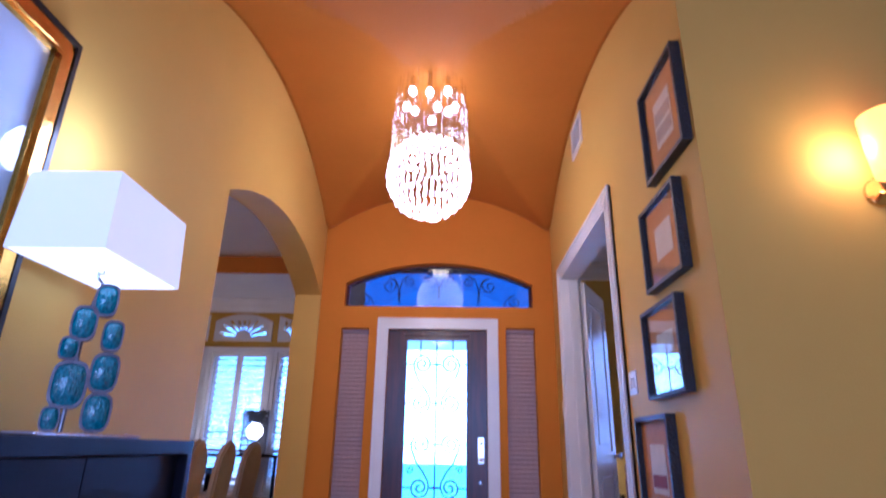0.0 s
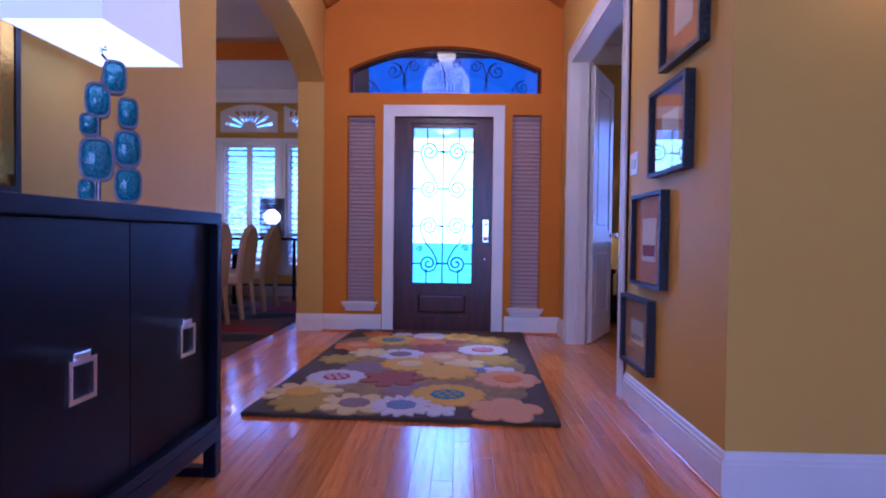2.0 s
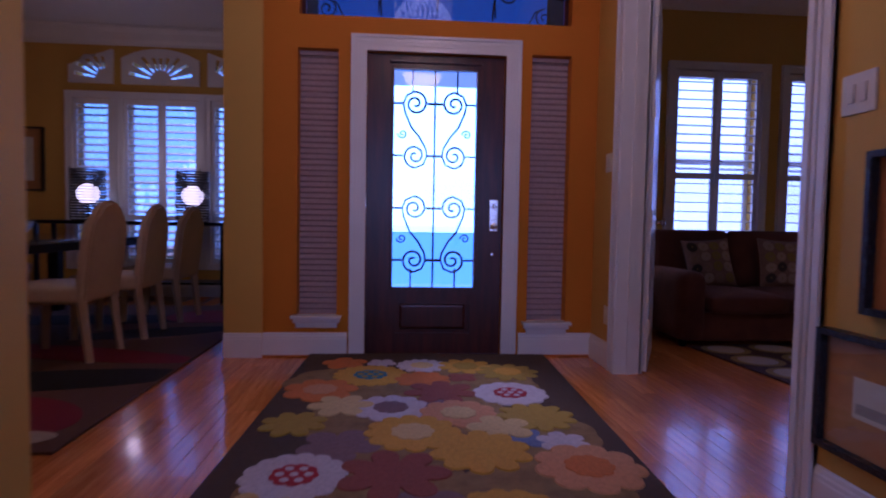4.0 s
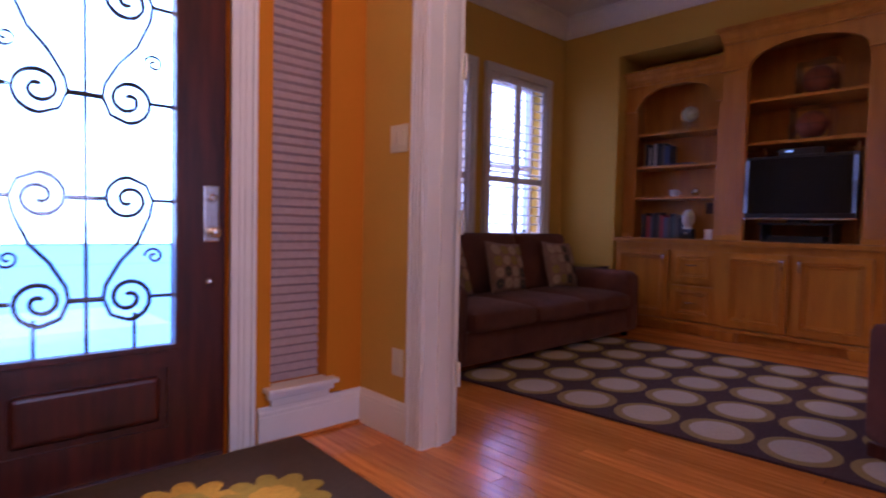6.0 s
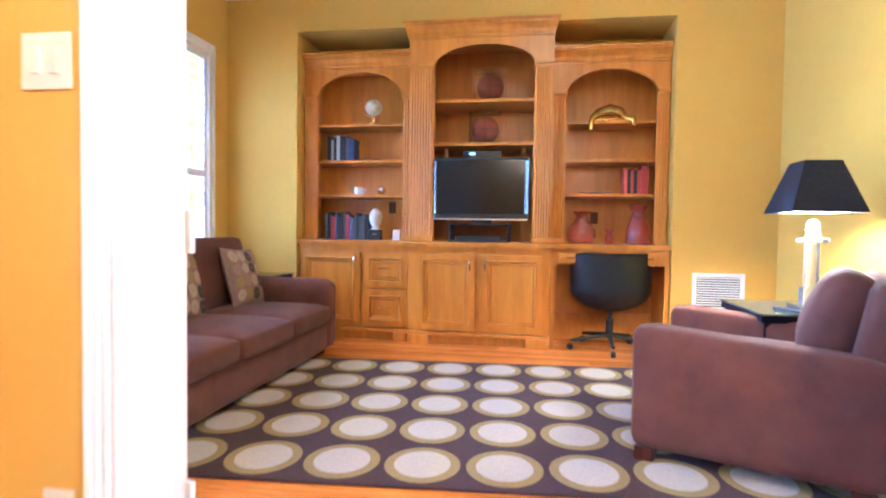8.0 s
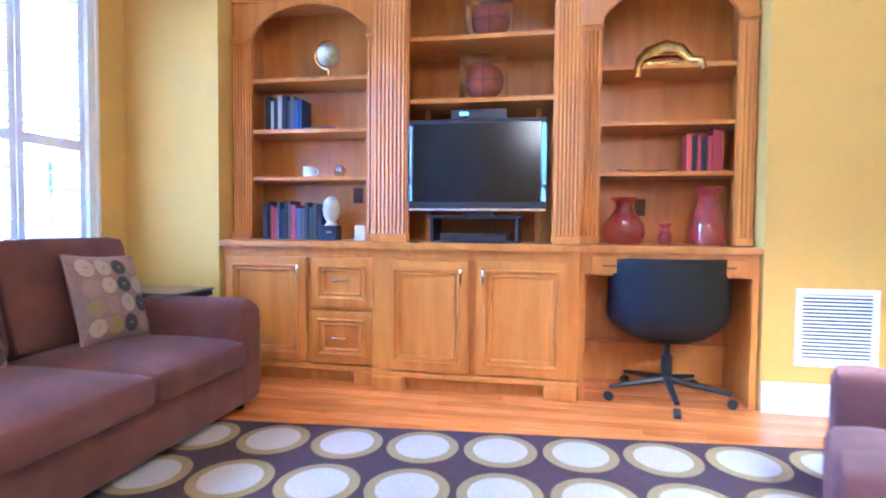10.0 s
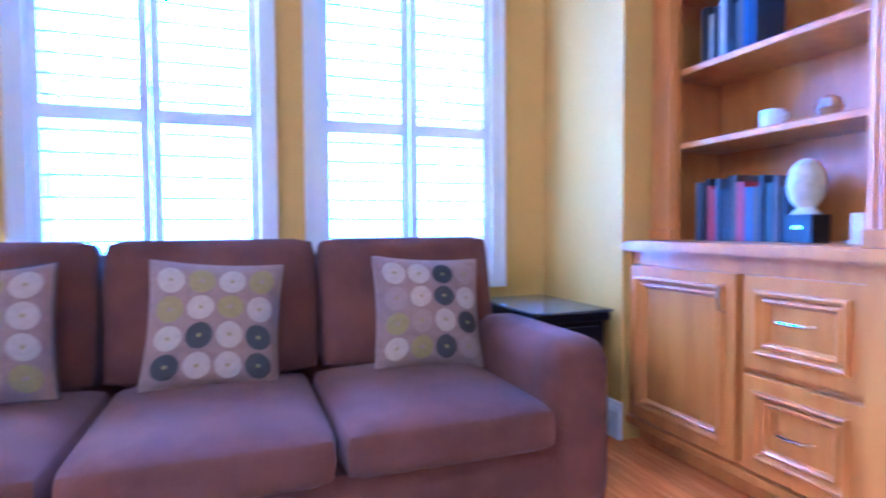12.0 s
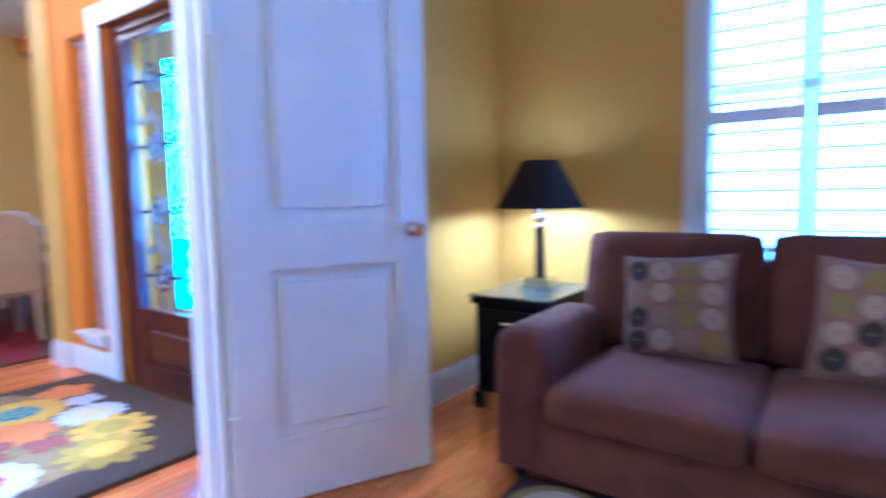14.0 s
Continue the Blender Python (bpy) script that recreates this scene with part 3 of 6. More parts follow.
box(bm, -0.8275, -1.34, 0.001, 0.8275, 1.34, 0.024, bevel=0.009, seg=3)
part("rug_body", bm, PAL["umber"], rug)


def flower(bm, x, y, r, n, depth, z0, z1, a0=0.0, pts=72, pointed=False):
    ring = []
    for k in range(pts):
        a = 2 * math.pi * k / pts
        w = abs(math.cos(n * (a - a0) / 2))
        rr = r * (1 - depth * ((1 - w) if pointed else (1 - w ** 0.45)))
        ring.append((x + rr * math.cos(a), y + rr * math.sin(a)))
    lo, hi = [bm.verts.new((u, v, z0)) for u, v in ring], [bm.verts.new((x + (u - x) * 0.97, y + (v - y) * 0.97, z1)) for u, v in ring]
    for k in range(pts):
        j = (k + 1) % pts
        bm.faces.new((lo[k], lo[j], hi[j], hi[k]))
    bm.faces.new(hi)
    return bm


inv = RUG_M.inverted()
rnd = random.Random(4)
FLOWERS = [  # x, y, radius, petals, depth, colour, centre colour
    (-0.95, 5.85, 0.15, 5, 0.3, "orange", ""), (-0.71, 5.85, 0.10, 5, 0.4, "ivory", ""), (-0.45, 5.78, 0.17, 14, 0.18, "ivory", "cream"), (-0.17, 5.76, 0.19, 9, 0.35, "yellow", "olive"),
    (0.08, 5.62, 0.20, 10, 0.3, "olive", "yellow"), (-0.77, 5.56, 0.23, 18, 0.05, "yellow", "teal"), (-0.46, 5.46, 0.17, 9, 0.15, "orange", ""), (-0.37, 5.22, 0.21, 7, 0.62, "rust", ""),
    (0.01, 5.18, 0.21, 12, 0.06, "ivory", "red"), (-1.03, 5.27, 0.21, 7, 0.2, "orange", "peach"), (-0.64, 4.96, 0.20, 11, 0.12, "ivory", "mauve"), (-0.31, 4.87, 0.20, 10, 0.1, "peach", "cream"),
    (0.06, 4.81, 0.20, 11, 0.25, "olive", ""), (-0.89, 5.0, 0.17, 6, 0.5, "cream", ""), (-0.14, 4.67, 0.16, 5, 0.5, "cream", ""), (-0.54, 4.63, 0.22, 12, 0.12, "yellow", "cream"),
    (-1.08, 4.75, 0.16, 8, 0.3, "olive", ""), (-0.98, 4.22, 0.20, 14, 0.06, "ivory", "red"), (-0.27, 4.42, 0.22, 10, 0.2, "yellow", ""), (0.13, 4.25, 0.22, 9, 0.1, "peach", "orange"),
    (-0.62, 4.22, 0.22, 7, 0.55, "rust", ""), (-0.25, 3.86, 0.23, 16, 0.06, "yellow", "teal"), (-1.10, 3.86, 0.24, 9, 0.4, "cream", "yellow"), (-1.04, 3.68, 0.2, 8, 0.3, "olive", ""),
    (-0.76, 3.66, 0.20, 7, 0.66, "cream", "mauve"), (-0.50, 3.64, 0.19, 15, 0.3, "ivory", "blue"), (-0.29, 3.56, 0.10, 5, 0.45, "ivory", ""), (0.06, 3.60, 0.21, 5, 0.22, "peach", ""),
    (-0.05, 4.55, 0.12, 3, 0.5, "blue", ""), (0.1, 4.5, 0.12, 6, 0.3, "ivory", ""), (-0.85, 4.5, 0.18, 5, 0.35, "mauve", ""), (-0.5, 3.95, 0.16, 5, 0.3, "mauve", ""), (-0.42, 5.02, 0.11, 5, 0.4, "mauve", ""), (-0.22, 5.5, 0.1, 4, 0.5, "rust", "")]
FLOWERS = FLOWERS[28:] + FLOWERS[:28]
ground = bmesh.new()
for x, y, r in ((-0.9, 5.4, 0.36), (-0.2, 5.4, 0.42), (-0.55, 4.8, 0.52), (0.0, 4.6, 0.30), (-0.75, 4.1, 0.42), (-0.1, 4.0, 0.34), (-0.75, 3.75, 0.3)):
    v = inv @ Vector((x, y, 0))
    flower(ground, v.x, v.y, r, 9, 0.1, 0.0235, 0.0241 + 0.002 * r, r)
part("pattern_ground", ground, mat("rug_tan_wool", (0.30, 0.19, 0.06), (0.20, 0.12, 0.04), 0.95, scale=14, bump=0.4, bscale=260), rug)
for k, (x, y, r, n, dep, col, mid) in enumerate(FLOWERS):
    v = inv @ Vector((x, y, 0))
    z, dep = 0.0244 + 0.00016 * k, min(0.62, dep * 1.35 + 0.08)
    fl = part("flower", flower(bmesh.new(), v.x, v.y, r, n, dep, 0.0235, z + 0.002, rnd.uniform(0, 6)), PAL[col], rug)
    if mid:
        part("flower_centre", flower(bmesh.new(), v.x, v.y, r * 0.46, 9, 0.2, 0.0235, z + 0.0045, k), PAL[mid], fl)
        if mid in ("red", "teal"):
            bm = bmesh.new()
            for a in range(7):
                q = 0 if a == 6 else r * 0.26
                flower(bm, v.x + q * math.cos(a * math.pi / 3), v.y + q * math.sin(a * math.pi / 3), r * 0.085, 4, 0.05, 0.0235, z + 0.0062, 0, 16)
            part("flower_dots", bm, PAL["ivory" if mid == "red" else "olive"], fl)

# ---- sideboard ----
sb = thing("sideboard", pose(-1.325, 2.80, 0, 0, 0, -90), "black lacquered sideboard with square chrome pulls", "sideboard")
# local x runs away from its far end, y from the wall side (-) to the room side (+)
SL, SD, SH = 1.64, 0.195, 1.03
for nm, row in (("top", (0, -SD, SH - 0.045, SL, SD, SH)), ("side_panel", (0, -SD, 0.20, 0.035, SD, SH - 0.045)), ("side_panel", (SL - 0.035, -SD, 0.20, SL, SD, SH - 0.045)),
                ("bottom_panel", (0.035, -SD, 0.20, SL - 0.035, SD, 0.235)), ("back_panel", (0.035, -SD, 0.235, SL - 0.035, -SD + 0.012, SH - 0.045))):
    part(nm, boxes(row, bevel=0.003), M_EBONY, sb)
for k in range(3):
    x0 = 0.040 + k * (SL - 0.08) / 3
    x1 = x0 + (SL - 0.08) / 3 - 0.004
    dr = part("cabinet_door", boxes((x0, SD - 0.058, 0.238, x1, SD - 0.034, SH - 0.048), bevel=0.002), M_EBONY, sb)
    if k < 2:
        hx = (x0 + x1) / 2 + 0.045
        bm = boxes((hx - 0.03, SD - 0.034, 0.635, hx + 0.03, SD + 0.035, 0.662), bevel=0.003)
        part("pull", bm, M_CHROME, dr, "square chrome pull")
        bm = bmesh.new()
        slab(bm, "y", SD + 0.024, SD + 0.036, rect(hx - 0.05, 0.54, hx + 0.05, 0.645), [rect(hx - 0.037, 0.553, hx + 0.037, 0.632)])
        part("pull_ring", bm, M_CHROME, dr, "square chrome ring")
bm = boxes((0.0, -SD, 0.14, SL, SD, 0.196), bevel=0.003)
part("plinth_rail", bm, M_EBONY, sb)
for x in (0.0, SL - 0.05):
    for y in (-SD, SD - 0.05):
        part("leg", boxes((x, y, 0.0, x + 0.05, y + 0.05, 0.139), bevel=0.003), M_EBONY, sb)
for x in (0.0, SL - 0.05):
    part("floor_rail", boxes((x, -SD + 0.051, 0.0, x + 0.05, SD - 0.051, 0.035), bevel=0.003), M_EBONY, sb)

# lamp on the sideboard
M_SHADE = mat("white_linen_shade", (0.86, 0.83, 0.78), (0.82, 0.79, 0.74), 0.9, scale=80, bump=0.2, bscale=400, emit=(0.93, 0.95, 0.93), power=0.36)
M_TEAL = mat("teal_crackle_glass", (0.006, 0.10, 0.14), (0.03, 0.28, 0.34), 0.14, scale=150, stretch=(1, 1, 0.6), bump=1.0, bscale=90, coat=0.6)
tl = thing("table_lamp", pose(-1.345, 2.40, SH), "table lamp of teal glass pebbles with a white box shade", "lamp")
bm = boxes((-0.085, -0.24, 0.0, 0.085, 0.27, 0.014), bevel=0.006)
part("base", bm, M_CHROME, tl)
bm = tube(bmesh.new(), [(-0.008, -0.012, 0.012), (-0.008, -0.012, 0.25), (-0.008, -0.008, 0.36), (0.0, 0.015, 0.47)], 0.007, 8)
M_PEWTER = mat("brushed_pewter", (0.15, 0.135, 0.145), (0.10, 0.09, 0.10), 0.42, 1.0, scale=40)
part("rod", bm, M_PEWTER, tl)
PEB = pose(0, 0, 0, 0, 0, -58) @ Matrix.Diagonal((1, 0.78, 1, 1))
for y, z, w, h in ((0.040, 0.420, 0.088, 0.108), (-0.020, 0.340, 0.093, 0.112), (0.088, 0.309, 0.079, 0.100), (-0.050, 0.260, 0.070, 0.072), (0.086, 0.193, 0.104, 0.123), (-0.024, 0.152, 0.127, 0.143), (-0.059, 0.052, 0.065, 0.072), (0.088, 0.074, 0.104, 0.117)):
    bm = bmesh.new()
    loop = [(y + w / 2 * math.copysign(abs(math.cos(a)) ** 0.62, math.cos(a)), z + h / 2 * math.copysign(abs(math.sin(a)) ** 0.62, math.sin(a))) for a in [2 * math.pi * k / 28 for k in range(28)]]
    slab(bm, "x", -0.019, 0.019, loop, [[(y + (u - y) * 0.84, z + (v - z) * 0.86) for u, v in loop]])
    bmesh.ops.transform(bm, matrix=PEB, verts=bm.verts)
    st = part("pebble_rim", bm, M_PEWTER, tl, smooth=True)
    bm = bmesh.new()
    rings = []
    for f, dx in ((0.88, 0.012), (0.7, 0.02), (0.4, 0.026), (0.0, 0.028)):
        rings.append([bm.verts.new((dx, y + (u - y) * f, z + (v - z) * f)) for u, v in loop] if f else [bm.verts.new((dx, y, z))])
    for a, b in zip(rings, rings[1:]):
        for k in range(28):
            j = (k + 1) % 28
            bm.faces.new((a[k], a[j], b[j], b[k]) if len(b) > 1 else (a[k], a[j], b[0]))
    bmesh.ops.mirror(bm, geom=bm.verts[:] + bm.edges[:] + bm.faces[:], matrix=Matrix(), axis="X", merge_dist=0)
    bmesh.ops.transform(bm, matrix=PEB, verts=bm.verts)
    part("glass_pebble", bm, M_TEAL, st, "teal crackled glass pebble", smooth=True)
bm = tube(bmesh.new(), [(0.0, 0.012, 0.465), (0.0, 0.014, 0.48), (0.0, -0.012, 0.49), (0.0, -0.016, 0.505), (0.0, 0.01, 0.51), (0.0, 0.01, 0.52)], 0.006, 8)
part("harp", bm, M_CHROME, tl)
bm = bmesh.new()
slab(bm, "z", 0.0, 0.25, rect(-0.15, -0.235, 0.15, 0.215), [rect(-0.146, -0.231, 0.146, 0.211)])
bmesh.ops.translate(bm, vec=(0, 0, 0.515), verts=bm.verts)
for v in bm.verts:
    if v.co.z > 0.65:
        v.co.x *= 0.94
        v.co.y = -0.01 + (v.co.y + 0.01) * 0.95
part("shade", bm, M_SHADE, tl, "glowing white box shade")
M_DIFF = mat("lamp_diffuser", (0.9, 0.9, 0.88), (0.9, 0.9, 0.88), 0.8, emit=(0.90, 0.97, 1.0), power=1.5)
part("diffuser", boxes((-0.145, -0.23, 0.521, 0.145, 0.21, 0.525)), M_DIFF, tl)
lamp("table_lamp_light", "POINT", pose(-1.345, 2.40, SH + 0.95), 4.2, (0.92, 0.96, 1.0), 0.1)

# large picture over the sideboard
M_GILT = mat("gilt_frame", (0.78, 0.46, 0.08), (0.62, 0.34, 0.05), 0.25, 1.0, scale=20, bump=0.15)
M_MAT_BLUE = mat("pale_blue_mat_board", (0.52, 0.60, 0.74), (0.49, 0.57, 0.71), 0.7, scale=40)
M_PAPER = mat("aged_paper", (0.62, 0.57, 0.48), (0.55, 0.49, 0.40), 0.8, scale=9)


def framed(name, m, w, h, edge, lip, face, art_mats, label, mat_w, glossy=True):
    p = thing(name, m, label, "picture")
    bm = bmesh.new()
    slab(bm, "y", -0.045, 0.0, rect(-w / 2, -h / 2, w / 2, h / 2), [rect(-w / 2 + 0.02, -h / 2 + 0.02, w / 2 - 0.02, h / 2 - 0.02)])
    part("frame", bm, edge, p)
    if lip:
        bm = bmesh.new()
        slab(bm, "y", -0.050, -0.004, rect(-w / 2 + 0.02, -h / 2 + 0.02, w / 2 - 0.02, h / 2 - 0.02), [rect(-w / 2 + 0.095, -h / 2 + 0.095, w / 2 - 0.095, h / 2 - 0.095)])
        bmesh.ops.bevel(bm, geom=[e for e in bm.edges if all(abs(v.co.y + 0.050) < 1e-4 for v in e.verts)], offset=0.014, segments=2, affect="EDGES")
        part("gilt_lip", bm, lip, p, "gilt inner frame")
    i = 0.095 if lip else 0.02
    part("mat_board", boxes((-w / 2 + i, -0.016, -h / 2 + i, w / 2 - i, -0.006, h / 2 - i)), face, p)
    if lip:
        for q in (mat_w - 0.03, mat_w - 0.012):
            bm = bmesh.new()
            slab(bm, "y", -0.018, -0.0155, rect(-w / 2 + i + q, -h / 2 + i + q, w / 2 - i - q, h / 2 - i - q), [rect(-w / 2 + i + q + 0.006, -h / 2 + i + q + 0.006, w / 2 - i - q - 0.006, h / 2 - i - q - 0.006)])
            part("mat_line", bm, lip, p)
    j = i + mat_w
    part("print", boxes((-w / 2 + j, -0.0185, -h / 2 + j, w / 2 - j, -0.0145, h / 2 - j)), art_mats[0], p)
    if len(art_mats) > 1:
        hh = h - 2 * j
        for k, am in enumerate(art_mats[1:]):
            z = -h / 2 + j + hh * (0.12 + 0.36 * k)
            part("print_block", boxes((-w / 2 + j + 0.012, -0.0200, z, w / 2 - j - 0.012, -0.0180, z + hh * 0.26)), am, p)
    if not glossy:
        return p
    g = part("glass", boxes((-w / 2 + i, -0.027, -h / 2 + i, w / 2 - i, -0.025, h / 2 - i)), M_GLASS, p)
    g.visible_shadow = False
    return p


M_ART = mat("watercolour_print", (0.34, 0.47, 0.42), (0.56, 0.46, 0.30), 0.7, scale=4)
framed("landscape_picture", pose(L, 1.765, 1.69, 0, 0, 90), 0.98, 1.26, M_BLACK, M_GILT, M_MAT_BLUE, [M_ART], "large picture with a blue mat in a gilt and black frame", 0.2)
M_RUSTMAT = mat("rust_mat_board", (0.45, 0.20, 0.06), (0.40, 0.17, 0.05), 0.75, scale=30)
M_GREYART = mat("grey_print_block", (0.34, 0.31, 0.29), (0.26, 0.24, 0.23), 0.8, scale=14)
M_REDART = mat("dark_red_print_block", (0.25, 0.05, 0.05), (0.18, 0.04, 0.04), 0.8, scale=14)
M_BEAD = mat("black_beaded_frame", (0.016, 0.013, 0.012), (0.010, 0.008, 0.008), 0.35, scale=50, bump=0.9, bscale=70)
for k, (y, z, h, art) in enumerate(((2.955, 2.50, 0.50, (M_PAPER, M_GREYART, M_GREYART)), (3.125, 1.955, 0.42, (M_PAPER,)), (3.255, 1.465, 0.42, (M_PAPER, M_GREYART)), (3.515, 0.945, 0.48, (M_PAPER, M_REDART)), (3.675, 0.445, 0.385, (M_PAPER, M_GREYART)))):
    framed("framed_print", pose(R, y, z, 0, 0, -90), 0.46, h, M_BEAD, None, M_RUSTMAT, art, ("small framed print with a rust mat in a black beaded frame", "small framed print with striped grey art in a black frame", "small framed print with dark red art in a black frame")[{0: 1, 2: 1, 3: 2}.get(k, 0)], 0.11, k != 3)

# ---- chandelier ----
# the bulbs' sparkle in the drops is put in as emission
M_CRYSTAL = mat("glowing_crystal", (0.95, 0.93, 0.92), (0.9, 0.88, 0.88), 0.05, trans=0.55, emit=(1.0, 0.90, 0.82), power=1.5)
M_BULB = mat("halogen_bulb", (1, 1, 1), (1, 1, 1), 0.4, emit=(1.0, 0.92, 0.80), power=12.0)
ch = thing("chandelier", pose(-0.395, 4.43, 0), "crystal ball chandelier on fine wires below a chrome plate", "chandelier")
part("ceiling_plate", lathe(bmesh.new(), [(0, 3.735), (0.275, 3.735), (0.29, 3.745), (0.29, 3.775), (0.275, 3.79), (0, 3.79)], 40), M_CHROME, ch, smooth=True)
rnd = random.Random(7)
wires, CR = bmesh.new(), 0.308
bead = bmesh.new()
count = 0
nring = 15
for i in range(nring):
    ph = math.pi * (i + 0.5) / nring
    rr, z = CR * math.sin(ph), 2.935 + CR * math.cos(ph)
    m = max(5, int(2 * math.pi * rr / 0.05))
    for k in range(m):
        a = 2 * math.pi * (k + 0.5 * (i % 2)) / m
        x, y = rr * math.cos(a), rr * math.sin(a)
        lathe(bead, [(0, -0.033), (0.0085, -0.022), (0.0115, -0.004), (0.0085, 0.015), (0, 0.028)], 6, pose(x, y, z + rnd.uniform(-0.008, 0.008), rnd.uniform(-9, 9), rnd.uniform(-9, 9), rnd.uniform(0, 90)))
        if z > 2.9 and k % 2 == 0 or i == 7:
            s = min(1.0, 0.272 / max(rr, 0.01))
            tube(wires, [(x, y, z + 0.02), (x * s, y * s, 3.737)], 0.0013, 4)
tagged(part("crystal_ball", bead, M_CRYSTAL, ch, "hanging crystal drops with their sparkle put in as glow"), kind="stuff")
tagged(part("wire", wires, M_CHROME, ch, "fine hanging wires"), kind="stuff")
for k in range(9):
    a, rr, dz = 2 * math.pi * k / 8, (0.19 if k < 8 else 0.05), (-0.05 if k % 2 else -0.10)
    so = part("bulb_socket", lathe(bmesh.new(), [(0.018, 3.68 + dz), (0.02, 3.735)], 12, pose(rr * math.cos(a), rr * math.sin(a), 0)), M_CHROME, ch)
    part("bulb", lathe(bmesh.new(), [(0, 3.612), (0.022, 3.625), (0.03, 3.65), (0.018, 3.68)], 12, pose(rr * math.cos(a), rr * math.sin(a), dz)), M_BULB, so, smooth=True)

# sconce
M_AMBER = mat("amber_glass_shade", (0.9, 0.45, 0.05), (0.85, 0.4, 0.04), 0.3, trans=0.4, emit=(1.0, 0.52, 0.05), power=1.4)
sc = thing("wall_sconce", pose(1.47, Y0, 2.05), "lit amber glass wall sconce with a bronze bracket", "sconce")
part("backplate", lathe(bmesh.new(), [(0, 0), (0.06, 0), (0.055, 0.012), (0.02, 0.02), (0, 0.02)], 24, pose(0, 0, -0.06, 90)), M_BRASS, sc, smooth=True)
part("arm", tube(bmesh.new(), [(0, -0.015, -0.06), (0, -0.07, -0.09), (0, -0.11, -0.07), (0, -0.12, -0.04)], 0.009, 8), M_BRASS, sc)
bm = lathe(bmesh.new(), [(0.03, -0.05), (0.075, -0.03), (0.085, 0.08), (0.09, 0.22), (0.086, 0.22), (0.08, 0.08), (0.07, -0.022), (0.0, -0.03)], 28, pose(0, -0.12, 0))
part("shade", bm, M_AMBER, sc, smooth=True)

# ---- shuttered windows ----
M_SHUT = mat("white_shutter_paint", (0.74, 0.73, 0.72), (0.70, 0.69, 0.68), 0.4, scale=4)


def shuttered(name, x0, x1, y, z0, z1, rail, tilt_up, tilt_lo, leaves, label, sill=True):
    w = thing(name, pose((x0 + x1) / 2, y, z0), label, "window", kind="structure")
    hw, h = (x1 - x0) / 2, z1 - z0
    bm = bmesh.new()
    slab(bm, "y", -0.03, 0.0, rect(-hw - 0.075, -0.07, hw + 0.075, h + 0.075), [rect(-hw, 0, hw, h)])
    slab(bm, "y", -0.04, -0.028, rect(-hw - 0.075, -0.07, hw + 0.075, h + 0.075), [rect(-hw - 0.055, -0.05, hw + 0.055, h + 0.055)])
    part("window_frame", bm, M_SHUT, w)
    bm = bmesh.new()
    slab(bm, "y", 0.16, 0.19, rect(-hw, 0, hw, h), [rect(-hw + 0.04, 0.04, hw - 0.04, h / 2 - 0.02), rect(-hw + 0.04, h / 2 + 0.02, hw - 0.04, h - 0.04)])
    part("sash", bm, M_SHUT, w)
    for a, b in ((0.04, h / 2 - 0.02), (h / 2 + 0.02, h - 0.04)):
        g = part("pane", boxes((-hw + 0.04, 0.172, a, hw - 0.04, 0.177, b)), M_GLASS, w)
        g.visible_shadow = False
    lw = 2 * hw / leaves
    blade = None
    for k in range(leaves):
        u0, u1 = -hw + k * lw + 0.003, -hw + (k + 1) * lw - 0.003
        bm = bmesh.new()
        slab(bm, "y", -0.004, 0.026, rect(u0, 0.003, u1, h - 0.003), [rect(u0 + 0.042, 0.06, u1 - 0.042, rail - 0.03), rect(u0 + 0.042, rail + 0.03, u1 - 0.042, h - 0.07)])
        leaf = part("shutter_leaf", bm, M_SHUT, w)
        for v0, v1, tilt in ((0.06, rail - 0.03, tilt_lo), (rail + 0.03, h - 0.07, tilt_up)):
            n = max(2, round((v1 - v0) / 0.088))
            for i in range(n):
                if blade is None:
                    bm = bmesh.new()
                    box(bm, u0 - (u0 + u1) / 2 + 0.044, -0.042, -0.005, (u1 - u0) / 2 - 0.044, 0.042, 0.005, bevel=0.004, seg=1)
                    ob = part("louver", bm, M_SHUT, leaf)
                    blade = ob.data
                else:
                    ob = new("louver", blade)
                    ob.parent = leaf
                ob.matrix_basis = pose((u0 + u1) / 2, 0.011, v0 + (v1 - v0) * (i + 0.5) / n, tilt)
    return w


shuttered("window_4", 2.11, 3.02, OFF_Y1, 0.72, 2.52, 0.75, 18, 4, 2, "office window with white louvred shutters")
shuttered("window_5", 3.30, 4.205, OFF_Y1, 0.72, 2.52, 0.75, 18, 4, 2, "office window with half tilted white shutters")
for k, (a, b) in enumerate(DIN_WIN):
    shuttered("window_%d" % (6 + k), a, b, D_Y1, 0.40, 2.36, 0.55, 24, 24, 2 if b - a > 0.6 else 1, "dining window with white louvred shutters")
